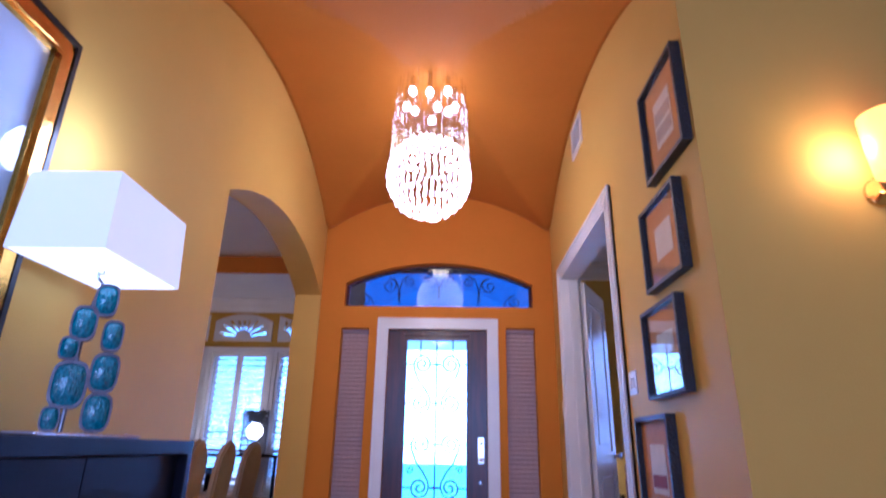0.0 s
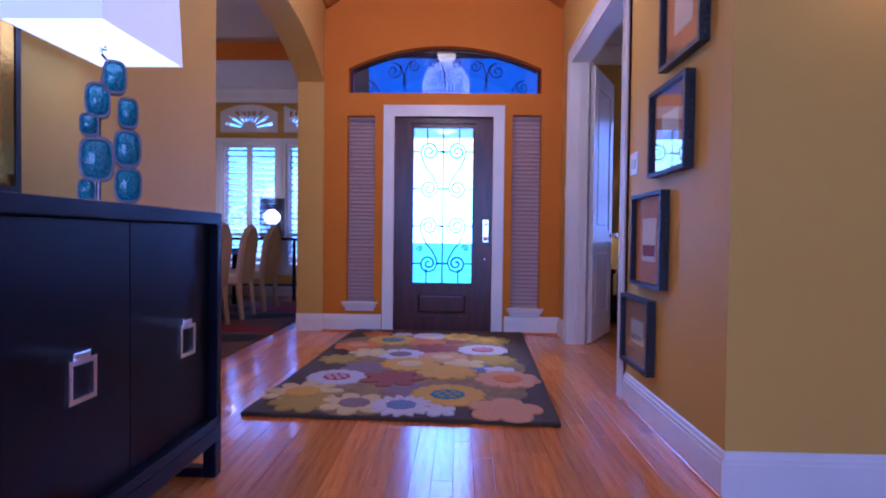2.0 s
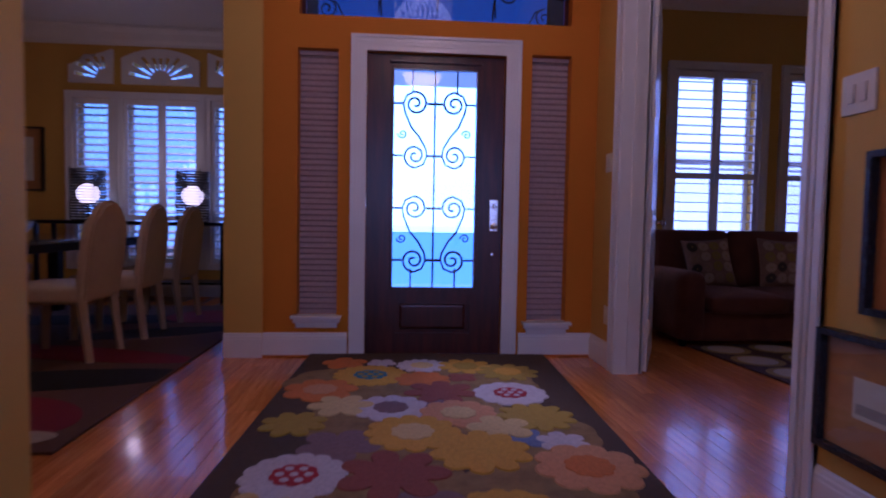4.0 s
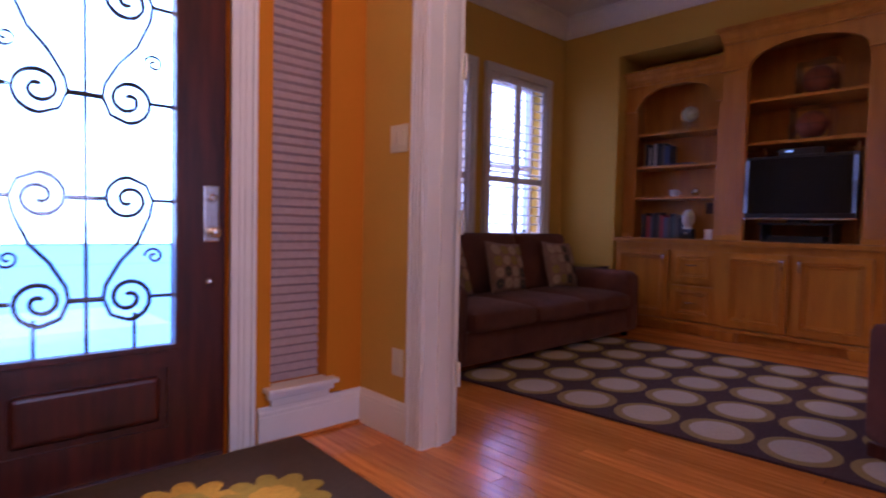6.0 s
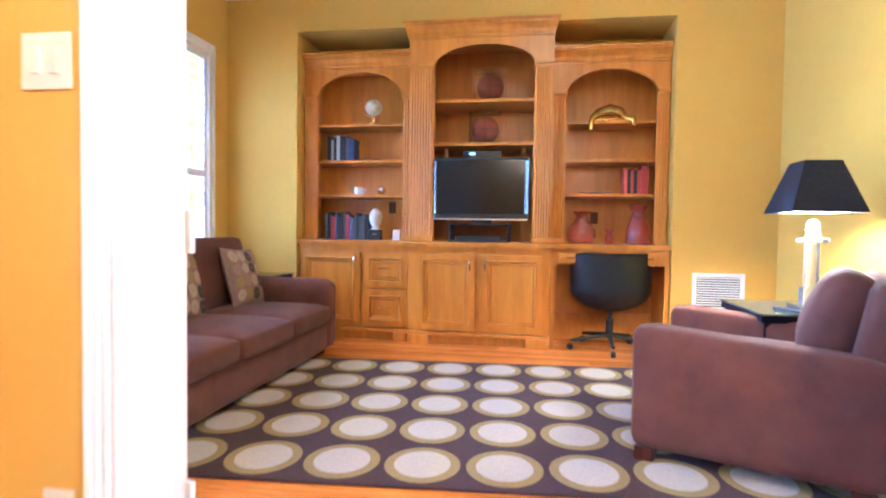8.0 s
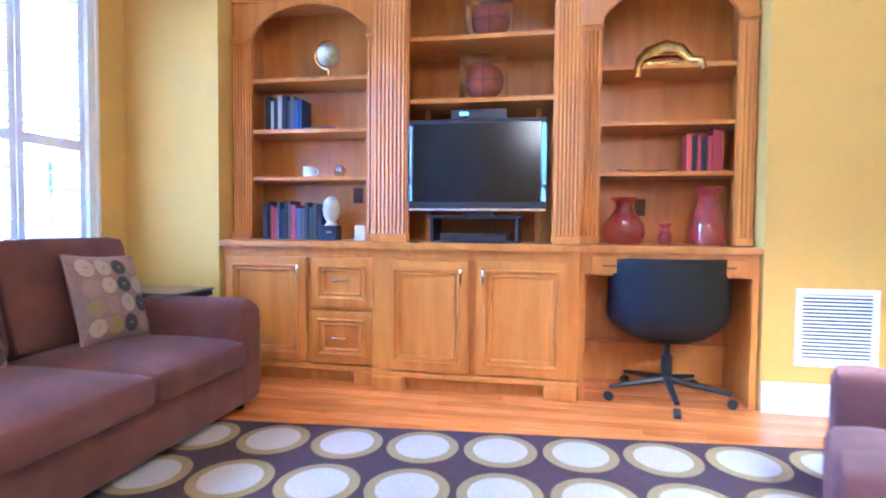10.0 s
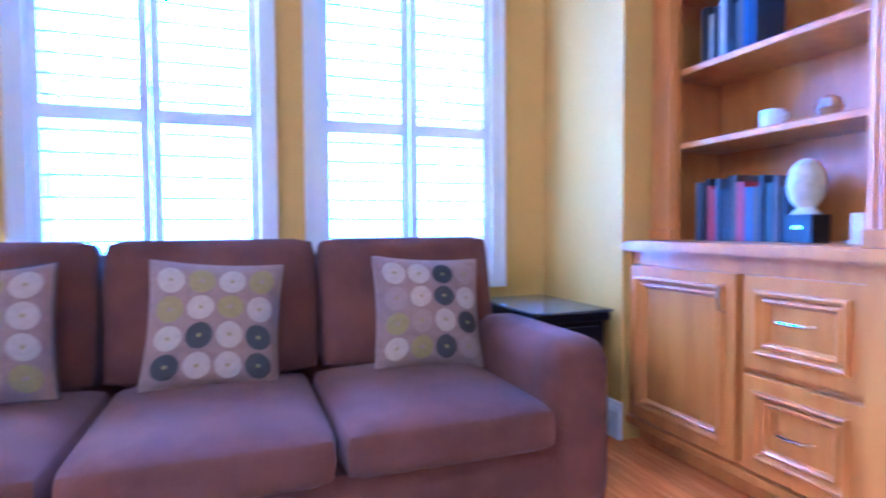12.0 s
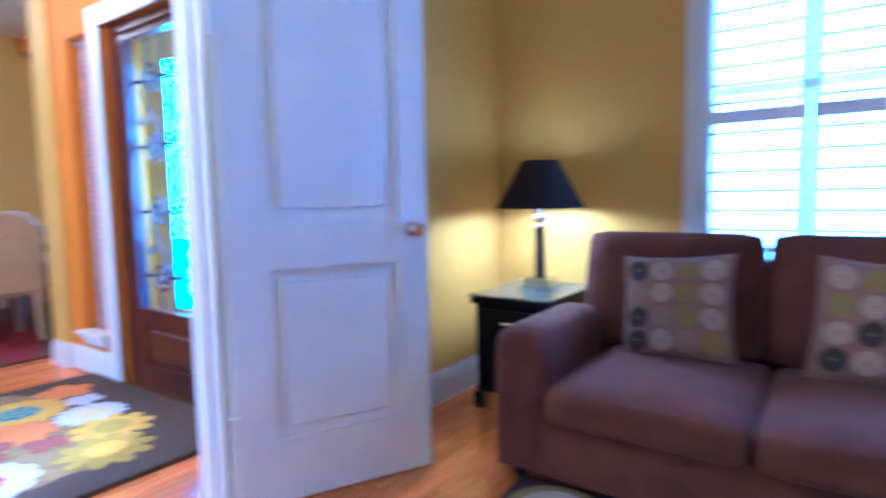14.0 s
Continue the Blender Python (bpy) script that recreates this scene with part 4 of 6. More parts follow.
# fan lights above
for k, (a, b) in enumerate(DIN_FAN):
    fw = thing("window_%d" % (9 + k), pose((a + b) / 2, D_Y1, 2.53), "sunburst fanlight in a white panel", "window", kind="structure")
    hw = (b - a) / 2 + 0.05
    hub = 0.0 if k == 1 else (hw - 0.08 if k == 0 else -hw + 0.08)
    rays = []
    rmax = 0.36 if k != 1 else 0.37
    angs = [12, 32, 52, 72, 90, 108, 128, 148, 168] if k == 1 else ([98, 116, 134, 152, 170] if k == 0 else [10, 28, 46, 64, 82])
    for dgr in angs:
        c, s_ = math.cos(radians(dgr)), math.sin(radians(dgr))
        r0, r1 = 0.12, min(rmax, 0.27 / max(s_, 0.01), (hw - 0.06 + abs(hub) if abs(c) > 0.01 else 9) / max(abs(c), 0.01))
        w0, w1 = 0.010, 0.024
        rays.append([(hub + r0 * c + w0 * s_, 0.05 + r0 * s_ - w0 * c), (hub + r1 * c + w1 * s_, 0.05 + r1 * s_ - w1 * c), (hub + r1 * c - w1 * s_, 0.05 + r1 * s_ + w1 * c), (hub + r0 * c - w0 * s_, 0.05 + r0 * s_ + w0 * c)])
    bm = bmesh.new()
    out = arched(-hw, 0, hw, 0.30, 0.42) if k == 1 else ([(-hw, 0), (hw, 0), (hw, 0.40), (hw * 0.2, 0.33), (-hw, 0.2)] if k == 0 else [(-hw, 0), (hw, 0), (hw, 0.2), (-hw * 0.2, 0.33), (-hw, 0.40)])
    slab(bm, "y", -0.035, -0.002, out, rays)
    part("sunburst_panel", bm, M_SHUT, fw)
    g = part("pane", boxes((-hw + 0.06, 0.15, 0.04, hw - 0.06, 0.155, 0.24)), M_GLASS, fw)
    g.visible_shadow = False

# ---- built-in cabinets ----
CZ = 0.905


def moulding(x, y0, z0, y1, z1, profile):
    """A mitred moulding facing -x round a rectangle; profile: (inset, offset from x) from the outside in."""
    bm = bmesh.new()
    loops = [[bm.verts.new((x + d, u, v)) for u, v in rect(y0 + i, z0 + i, y1 - i, z1 - i)] for i, d in profile]
    for lo, hi in zip(loops, loops[1:]):
        for k in range(4):
            j = (k + 1) % 4
            bm.faces.new((lo[k], lo[j], hi[j], hi[k]))
    return bm


def panel_front(name, x, y0, y1, z0, z1, parent, pull=None):
    """A raised panel front facing -x, its face at x."""
    bm = bmesh.new()
    slab(bm, "x", x, x + 0.036, rect(y0, z0, y1, z1), [rect(y0 + 0.062, z0 + 0.062, y1 - 0.062, z1 - 0.062)])
    d = part(name, bm, M_MAPLE, parent)
    part("panel_bead", moulding(x, y0, z0, y1, z1, ((0.046, 0.002), (0.047, -0.012), (0.054, -0.015), (0.061, -0.011), (0.066, -0.002), (0.071, 0.005), (0.074, -0.004), (0.081, -0.006), (0.087, 0.0), (0.094, 0.014))), M_MAPLE, d)
    bm = boxes((x + 0.012, y0 + 0.055, z0 + 0.055, x + 0.02, y1 - 0.055, z1 - 0.055))
    part("raised_panel", bm, M_MAPLE, d)
    if pull:
        a, b = pull
        part("handle", tube(bmesh.new(), [(x, *a), (x - 0.028, a[0] * 0.9 + b[0] * 0.1, a[1] * 0.9 + b[1] * 0.1), (x - 0.034, (a[0] + b[0]) / 2, (a[1] + b[1]) / 2), (x - 0.028, a[0] * 0.1 + b[0] * 0.9, a[1] * 0.1 + b[1] * 0.9), (x, *b)], 0.006, 8), M_CHROME, d, "satin chrome bow handle", True)
    return d


def base_unit(y0, y1, xf, label):
    u = thing("base_cabinet", pose(0, 0, 0), label, "cabinet", "built-in base cabinets")
    bm = boxes((xf + 0.022, y0, 0.09, 5.085, y1, CZ - 0.045))
    part("body", bm, M_MAPLE, u)
    bm = boxes((xf - 0.012, y0 - 0.0, 0.085, xf + 0.03, y1, 0.118), bevel=0.006)
    part("base_moulding", bm, M_MAPLE, u)
    return u


u = base_unit(5.89, 6.935, 4.565, "maple base cabinet with one door and two drawers")
panel_front("door", 4.548, 6.34, 6.90, 0.135, 0.80, u, ((6.385, 0.66), (6.385, 0.76)))
panel_front("drawer", 4.548, 5.90, 6.305, 0.49, 0.80, u, ((6.05, 0.66), (6.16, 0.66)))
panel_front("drawer", 4.548, 5.90, 6.305, 0.135, 0.46, u, ((6.05, 0.30), (6.16, 0.30)))
part("foot", boxes((4.55, 5.90, 0.0, 4.62, 6.02, 0.085), bevel=0.012), M_MAPLE, u)
part("toe_board", boxes((4.63, 5.9, 0.0, 4.65, 6.93, 0.088)), M_MAPLE, u)
u = base_unit(4.645, 5.885, 4.49, "maple base cabinet with two panelled doors")
panel_front("door", 4.473, 5.285, 5.79, 0.135, 0.80, u, ((5.325, 0.66), (5.325, 0.76)))
panel_front("door", 4.473, 4.71, 5.235, 0.135, 0.80, u, ((5.195, 0.66), (5.195, 0.76)))
for y in (4.65, 5.68):
    bm = bmesh.new()
    slab(bm, "y", y, y + 0.19, [(4.47, 0.0), (4.60, 0.0), (4.60, 0.088), (4.462, 0.088), (4.462, 0.06)])
    bmesh.ops.bevel(bm, geom=bm.edges[:], offset=0.006, segments=1, affect="EDGES")
    part("foot", bm, M_MAPLE, u)
part("toe_board", boxes((4.56, 4.66, 0.0, 4.58, 5.87, 0.088)), M_MAPLE, u)
u = thing("desk_unit", pose(0, 0, 0), "maple desk with a pencil drawer and open kneehole", "desk", "built-in base cabinets")
part("side_panel", boxes((4.565, 3.675, 0.0, 5.085, 3.71, CZ - 0.046)), M_MAPLE, u)
part("side_panel", boxes((4.565, 4.605, 0.0, 5.085, 4.64, CZ - 0.046)), M_MAPLE, u)
part("back_panel", boxes((5.05, 3.71, 0.0, 5.085, 4.605, CZ - 0.046)), M_MAPLE, u)
part("apron", boxes((4.565, 3.71, 0.73, 4.585, 4.605, CZ - 0.046)), M_MAPLE, u)
dr = part("drawer", boxes((4.548, 3.74, 0.745, 4.565, 4.575, 0.835), bevel=0.006), M_MAPLE, u)
# the groove's shade is a thin dark strip laid on the face
part("drawer_groove_shade", boxes((4.545, 3.80, 0.783, 4.549, 4.515, 0.792)), M_GAP, dr)
part("rail", boxes((5.02, 3.71, 0.18, 5.05, 4.605, 0.26)), M_MAPLE, u)
bm = bmesh.new()
slab(bm, "z", CZ - 0.043, CZ, [(4.535, 6.937), (4.535, 5.905), (4.455, 5.905), (4.455, 4.625), (4.53, 4.625), (4.53, 3.668), (5.087, 3.668), (5.087, 6.937)])
bmesh.ops.bevel(bm, geom=[e for e in bm.edges if abs(e.verts[0].co.z - e.verts[1].co.z) < 1e-5 and len(e.link_faces) == 2 and e.calc_face_angle(0) > 0.5], offset=0.008, segments=2, affect="EDGES")
structure(tagged(part("counter_top", bm, M_MAPLE)), "maple counter over the base cabinets", "counter")


def upper_unit(y0, y1, xf, ztop, oy0, oy1, spring, apex, shelves, label, crown_out):
    u = thing("bookcase", pose(0, 0, CZ), label, "bookcase", "built-in bookcases")
    off = -CZ
    bm = bmesh.new()
    slab(bm, "x", xf, xf + 0.03, rect(y0, 0.002, y1, ztop - 0.06 + off), [half_round(oy0, 0.003, oy1, spring + off, apex + off, 28)])
    part("face_frame", bm, M_MAPLE, u)
    part("side_panel", boxes((xf + 0.03, y0, 0.002, 5.06, y0 + 0.03, ztop - 0.06 + off)), M_MAPLE, u)
    part("side_panel", boxes((xf + 0.03, y1 - 0.03, 0.002, 5.06, y1, ztop - 0.06 + off)), M_MAPLE, u)
    part("back_panel", boxes((5.06, y0, 0.002, 5.085, y1, ztop - 0.06 + off)), M_MAPLE, u)
    part("top_panel", boxes((xf + 0.03, y0 + 0.03, ztop - 0.10 + off, 5.06, y1 - 0.03, ztop - 0.075 + off)), M_MAPLE, u)
    for z in shelves:
        part("shelf", boxes((xf + 0.045, y0 + 0.031, z - 0.028 + off, 5.058, y1 - 0.031, z + off), bevel=0.004, seg=1), M_MAPLE, u)
    bm = bmesh.new()
    e0, e1 = crown_out
    pr = [(0.0, -0.135), (-0.014, -0.135), (-0.014, -0.118), (-0.022, -0.112), (-0.026, -0.085), (-0.045, -0.055), (-0.07, -0.036), (-0.072, -0.024), (-0.086, -0.02), (-0.086, 0.0), (0.0, 0.0)]
    a = [bm.verts.new((xf + p, y0 + p * e0, ztop + off + q)) for p, q in pr]
    b = [bm.verts.new((xf + p, y1 - p * e1, ztop + off + q)) for p, q in pr]
    for k in range(len(pr)):
        bm.faces.new((a[k], a[(k + 1) % len(pr)], b[(k + 1) % len(pr)], b[k]))
    bm.faces.new(a)
    bm.faces.new(b[::-1])
    box(bm, xf, y0, ztop - 0.06 + off, 5.06, y1, ztop - 0.001 + off)
    part("cornice", bm, M_MAPLE, u)
    for ya, yb in ((y0, oy0), (oy1, y1)):
        w = yb - ya
        if w < 0.05:
            continue
        bm = boxes((xf - 0.014, ya + 0.008, 0.002, xf, yb - 0.006, spring + off - 0.01))
        pi = part("pilaster", bm, M_MAPLE, u, "fluted maple pilaster")
        n = max(3, int(w / 0.026))
        for k in range(n):
            yy = ya + 0.014 + (w - 0.028) * (k + 0.5) / n
            part("flute", tube(bmesh.new(), [(xf - 0.015, yy, 0.05), (xf - 0.015, yy, spring + off - 0.04)], min(0.0085, w / n * 0.36), 8), M_MAPLE, pi)
        part("capital", boxes((xf - 0.034, ya + 0.0, spring + off - 0.012, xf - 0.001, yb - 0.0, spring + off + 0.022), bevel=0.007), M_MAPLE, pi)
        part("plinth", boxes((xf - 0.026, ya + 0.002, 0.002, xf - 0.001, yb - 0.002, 0.05), bevel=0.004), M_MAPLE, pi)
    return u


upper_unit(5.892, 6.932, 4.70, 2.615, 5.99, 6.80, 2.225, 2.45, (1.99, 1.65, 1.332), "arched maple bookcase with books and small ornaments", (0, 0))
u = upper_unit(4.648, 5.888, 4.515, 2.795, 4.807, 5.662, 2.43, 2.605, (2.15, 1.775), "tall arched maple bookcase round a television", (0.55, 0.55))
for y in (4.875, 5.575):
    part("shelf_post", boxes((4.74, y, 0.002, 4.775, y + 0.035, 1.746 - CZ), bevel=0.004), M_MAPLE, u)
upper_unit(3.672, 4.644, 4.70, 2.60, 3.775, 4.525, 2.21, 2.415, (1.98, 1.645, 1.345), "arched maple bookcase above the desk with glass vases", (0, 0))

# ---- shelf contents ----
M_SCREEN = mat("dark_glossy_screen", (0.004, 0.004, 0.005), (0.006, 0.006, 0.007), 0.16)
tv = thing("television", pose(4.505, 5.25, CZ), "flat black television with a silver lower edge", "television")
part("stand", boxes((0.03, -0.25, 0.0, 0.30, 0.28, 0.014), (0.03, -0.25, 0.014, 0.30, -0.23, 0.15), (0.03, 0.26, 0.014, 0.30, 0.28, 0.15), (0.0, -0.26, 0.15, 0.32, 0.29, 0.165), bevel=0.003), M_BLACK, tv)
part("bezel", boxes((0.0, -0.412, 0.205, 0.07, 0.408, 0.735), bevel=0.012), M_BLACK, tv)
part("screen", boxes((-0.002, -0.375, 0.245, 0.002, 0.375, 0.71)), M_SCREEN, tv)
part("trim_strip", boxes((-0.006, -0.405, 0.192, 0.06, 0.405, 0.208), bevel=0.004), M_CHROME, tv, "silver lower edge")
part("neck", boxes((0.03, -0.10, 0.165, 0.06, 0.08, 0.21)), M_BLACK, tv)
cb = thing("cable_box", pose(4.51, 5.24, CZ + 0.735), "black cable box lying on the television", "box")
part("case", boxes((0, -0.165, 0.0, 0.06, 0.165, 0.055), bevel=0.004), M_BLACK, cb)
part("display", boxes((-0.002, 0.06, 0.022, 0.001, 0.11, 0.038)), mat("blue_display", (0.1, 0.3, 0.9), emit=(0.3, 0.6, 1.0), power=0.7), cb)
M_PIANO = mat("piano_black_plastic", (0.006, 0.006, 0.007), rough=0.03, coat=1.0)
for y, a0, a1 in ((0.395, 10, 27), (-0.395, 24, 41)):
    bm = bmesh.new()
    rim = []
    u = v = 0.0
    for q in range(9):
        a = radians(a0 + (a1 - a0) * (8 - q) / 8)
        rim.append((u, v))
        u, v = u - 0.0042 * math.sin(a), v - 0.0042 * math.cos(a)
    slab(bm, "z", 0.25, 0.70, [(uu + 0.004, y + vv + 0.018) for uu, vv in rim] + [(0.012, y + rim[-1][1] + 0.018), (0.012, y + 0.018)])
    part("bezel_strip", bm, M_PIANO, tv, "glossy black bezel edge", smooth=True)
dv = thing("media_player", pose(4.56, 5.27, CZ + 0.014), "black media player under the television", "box")
part("case", boxes((0, -0.2, 0.0, 0.22, 0.2, 0.045), bevel=0.003), M_BLACK, dv)

BOOKC = [mat("book_cloth_%d" % k, c, None, 0.6, scale=30, bump=0.1, bscale=200) for k, c in enumerate(((0.02, 0.02, 0.025), (0.03, 0.05, 0.12), (0.36, 0.04, 0.05), (0.05, 0.07, 0.06), (0.46, 0.44, 0.40), (0.09, 0.07, 0.05), (0.58, 0.09, 0.07), (0.08, 0.10, 0.16)))]
M_PAGES = mat("book_pages", (0.66, 0.60, 0.48), rough=0.9, scale=60)


def book_row(y, z, n, cols, hmin, hmax, x=4.78, group="books on the shelves", seed=1, step=-1):
    r = random.Random(seed)
    for k in range(n):
        t, h = r.uniform(0.018, 0.036), r.uniform(hmin, hmax)
        col = r.choice(cols)
        b = thing("book", pose(x + r.uniform(0, 0.015), y, z), ("dark cloth book standing on a shelf", "pale book standing on a shelf", "red book standing on a shelf", "blue book standing on a shelf")[{4: 1, 2: 2, 6: 2, 1: 3, 7: 3}.get(col, 0)], "book", group)
        dep = 0.15
        part("cover", boxes((0, -t, 0, dep, -t + 0.003, h), (0, -0.003, 0, dep, 0, h), (-0.002, -t, 0, 0.002, 0, h)), BOOKC[col], b)
        part("page_block", boxes((0.003, -t + 0.003, 0.004, dep - 0.005, -0.003, h - 0.005)), M_PAGES, b)
        y -= t + 0.002
    return y


book_row(6.74, 1.651, 9, (0, 1, 0, 5, 0, 4, 4), 0.19, 0.235, seed=2)
book_row(6.76, CZ + 0.001, 15, (0, 1, 5, 2, 3, 4, 7, 5, 7, 0), 0.20, 0.265, seed=5)
book_row(4.02, 1.346, 7, (2, 6, 6, 0, 2, 1), 0.20, 0.25, seed=9)
lb = thing("book", pose(4.8, 6.36, 1.651), "thin book lying flat on a shelf", "book", "books on the shelves")
part("cover", boxes((0, -0.11, 0, 0.15, 0.11, 0.018), bevel=0.002), BOOKC[1], lb)

gb = thing("desk_globe", pose(4.82, 6.30, 1.991), "small desk globe on a brass stand", "globe")
part("base", lathe(bmesh.new(), [(0, 0), (0.045, 0), (0.045, 0.01), (0.012, 0.025), (0.009, 0.06), (0, 0.06)], 20), M_BRASS, gb, smooth=True)
part("meridian", tube(bmesh.new(), [(0, 0.095 * math.cos(a), 0.16 + 0.095 * math.sin(a)) for a in [radians(-100 + 20 * k) for k in range(11)]], 0.005, 6), M_BRASS, gb)
bm = bmesh.new()
bmesh.ops.create_uvsphere(bm, u_segments=24, v_segments=14, radius=0.076, matrix=pose(0, 0, 0.16))
part("sphere", bm, mat("globe_map", (0.62, 0.56, 0.36), (0.36, 0.30, 0.14), 0.3, scale=14), gb, smooth=True)

M_WHITE = mat("white_glazed_ceramic", (0.74, 0.73, 0.70), (0.62, 0.61, 0.60), 0.25, scale=24)
for y, lab in ((6.44, "white patterned mug on a shelf"), (6.22, "silver ball ornament on a shelf")):
    o = thing("mug" if y > 6.3 else "ornament", pose(4.83, y, 1.333), lab, "mug" if y > 6.3 else "ornament")
    part("body", lathe(bmesh.new(), [(0, 0), (0.038, 0.002), (0.042, 0.02), (0.042, 0.07), (0.037, 0.07), (0.036, 0.01), (0, 0.008)] if y > 6.3 else [(0, 0), (0.03, 0.006), (0.045, 0.035), (0.035, 0.065), (0.015, 0.078), (0, 0.08)], 24), M_WHITE if y > 6.3 else M_CHROME, o, smooth=True)
    if y > 6.3:
        part("handle", tube(bmesh.new(), [(0, -0.04, 0.058), (0, -0.062, 0.05), (0, -0.064, 0.03), (0, -0.04, 0.016)], 0.005, 6), M_WHITE, o)

bu = thing("bust_plinth", pose(4.78, 6.26, CZ), "black plinth under a pale bust", "plinth")
part("block", boxes((-0.045, -0.055, 0, 0.045, 0.055, 0.10), bevel=0.003), M_BLACK, bu)
part("label_bar", boxes((-0.047, -0.02, 0.05, -0.0445, 0.02, 0.062)), M_CHROME, bu)
bm = bmesh.new()
bmesh.ops.create_uvsphere(bm, u_segments=20, v_segments=14, radius=0.5, matrix=Matrix.Translation((4.78, 6.26, CZ + 0.205)) @ Matrix.Diagonal((0.13, 0.115, 0.18, 1)))
lathe(bm, [(0.05, 0.10), (0.03, 0.12), (0.035, 0.16)], 16, pose(4.78, 6.26, CZ))
part("bust", bm, mat("pale_plaster", (0.66, 0.61, 0.53), (0.5, 0.46, 0.40), 0.7, scale=20, bump=0.5, bscale=40), smooth=True)
tagged(bpy.data.objects["bust"], "pale plaster bust on a black plinth", "bust")
fr = thing("photo_frame", pose(4.76, 6.03, CZ, 0, 0, 20), "small white desk frame", "frame")
part("frame", boxes((0, -0.01, 0, 0.012, 0.055, 0.10), (0, 0.055, 0, 0.05, 0.065, 0.015), bevel=0.002), M_WHITE, fr)
wo = thing("wall_outlet", pose(5.06, 6.17, 1.22, 0, 0, -90), "brown outlet plate in the bookcase back", "outlet")
part("plate", boxes((-0.035, -0.006, -0.055, 0.035, 0.0, 0.055), bevel=0.003), M_GAP, wo)
wo = thing("wall_outlet", pose(5.06, 4.24, 1.14, 0, 0, -90), "brown outlet plate in the bookcase back", "outlet")
part("plate", boxes((-0.035, -0.006, -0.055, 0.035, 0.0, 0.055), bevel=0.003), M_GAP, wo)

M_BALL = mat("orange_brown_ball_leather", (0.30, 0.075, 0.03), (0.23, 0.05, 0.02), 0.6, scale=30, bump=0.5, bscale=300)
M_ACRYL = mat("clear_acrylic", (0.97, 0.97, 0.97), (0.97, 0.97, 0.97), 0.02, trans=1.0, ior=1.3)
for z, y in ((2.151, 5.20), (1.776, 5.235)):
    c = thing("display_case", pose(4.80, y, z), "clear acrylic display case on a shelf", "case", "ball display cases")
    part("base", boxes((-0.145, -0.145, 0, 0.145, 0.145, 0.02), bevel=0.002), M_BLACK, c)
    bm = boxes((-0.142, -0.142, 0.02, 0.142, 0.142, 0.285))
    g = part("acrylic_cover", bm, M_ACRYL, c)
    g.visible_shadow = False
    b = thing("basketball", pose(4.80, y, z + 0.021), "worn brown basketball in an acrylic case", "ball", "displayed basketballs")
    bm = bmesh.new()
    bmesh.ops.create_uvsphere(bm, u_segments=28, v_segments=16, radius=0.118, matrix=pose(0, 0, 0.118))
    part("ball", bm, M_BALL, b, smooth=True)
    for k in range(3):
        ring = [(0.1175 * math.cos(2 * math.pi * q / 32), 0.1175 * math.sin(2 * math.pi * q / 32), 0) for q in range(33)]
        part("seam", tube(bmesh.new(), ring, 0.0028, 5, pose(0, 0, 0.118, 90 * (k == 1), 90 * (k == 2), 0)), M_BLACK, b)

br = thing("brass_figure", pose(4.80, 4.13, 1.981), "polished brass reclining figure over a shelf edge", "ornament")
bm = tube(bmesh.new(), [(-0.05, 0.19, -0.075), (-0.06, 0.185, -0.02), (-0.03, 0.17, 0.03), (0.0, 0.12, 0.075), (0.0, 0.02, 0.10), (0.0, -0.06, 0.085), (-0.02, -0.12, 0.02), (-0.05, -0.17, 0.012), (-0.065, -0.18, -0.05)], [0.026, 0.022, 0.028, 0.042, 0.056, 0.046, 0.028, 0.022, 0.018], 12, flat=0.8)
box(bm, -0.03, -0.1, 0.0, 0.05, 0.13, 0.02, bevel=0.006)
part("figure", bm, mat("aged_brass", (0.62, 0.40, 0.10), (0.34, 0.20, 0.05), 0.2, 1.0, scale=14), br, smooth=True)
M_RUBY = mat("iridescent_ruby_glass", (0.58, 0.055, 0.06), (0.85, 0.30, 0.26), 0.05, scale=9, stretch=(1, 1, 0.3), trans=0.8, coat=1.0)
for y, prof_, lab in ((4.37, [(0, 0), (0.10, 0.004), (0.128, 0.06), (0.122, 0.12), (0.075, 0.185), (0.05, 0.225), (0.052, 0.25), (0.085, 0.285), (0.08, 0.285), (0.045, 0.25), (0.04, 0.22), (0, 0.2)], "squat ruby glass vase on the desk"), (4.13, [(0, 0), (0.03, 0.002), (0.043, 0.03), (0.04, 0.06), (0.024, 0.095), (0.04, 0.13), (0.036, 0.13), (0.018, 0.09), (0, 0.08)], "tiny ruby glass vase on the desk"),
                      (3.89, [(0, 0), (0.09, 0.004), (0.108, 0.05), (0.10, 0.14), (0.06, 0.25), (0.052, 0.29), (0.09, 0.345), (0.085, 0.345), (0.045, 0.29), (0.04, 0.25), (0, 0.2)], "tall ruby glass vase on the desk")):
    v = thing("glass_vase", pose(4.80, y, CZ), lab, "vase", "ruby glass vases")
    part("vessel", lathe(bmesh.new(), prof_, 28), M_RUBY, v, smooth=True)
cw = thing("candle_tray", pose(4.82, 4.26, 1.346), "thin metal tray on a shelf", "tray")
part("tray", tube(bmesh.new(), [(0, 0.15, 0.02), (0, 0.08, 0.012), (0, -0.08, 0.012), (0, -0.15, 0.02)], 0.01, 8, flat=0.6), M_CHROME, cw)

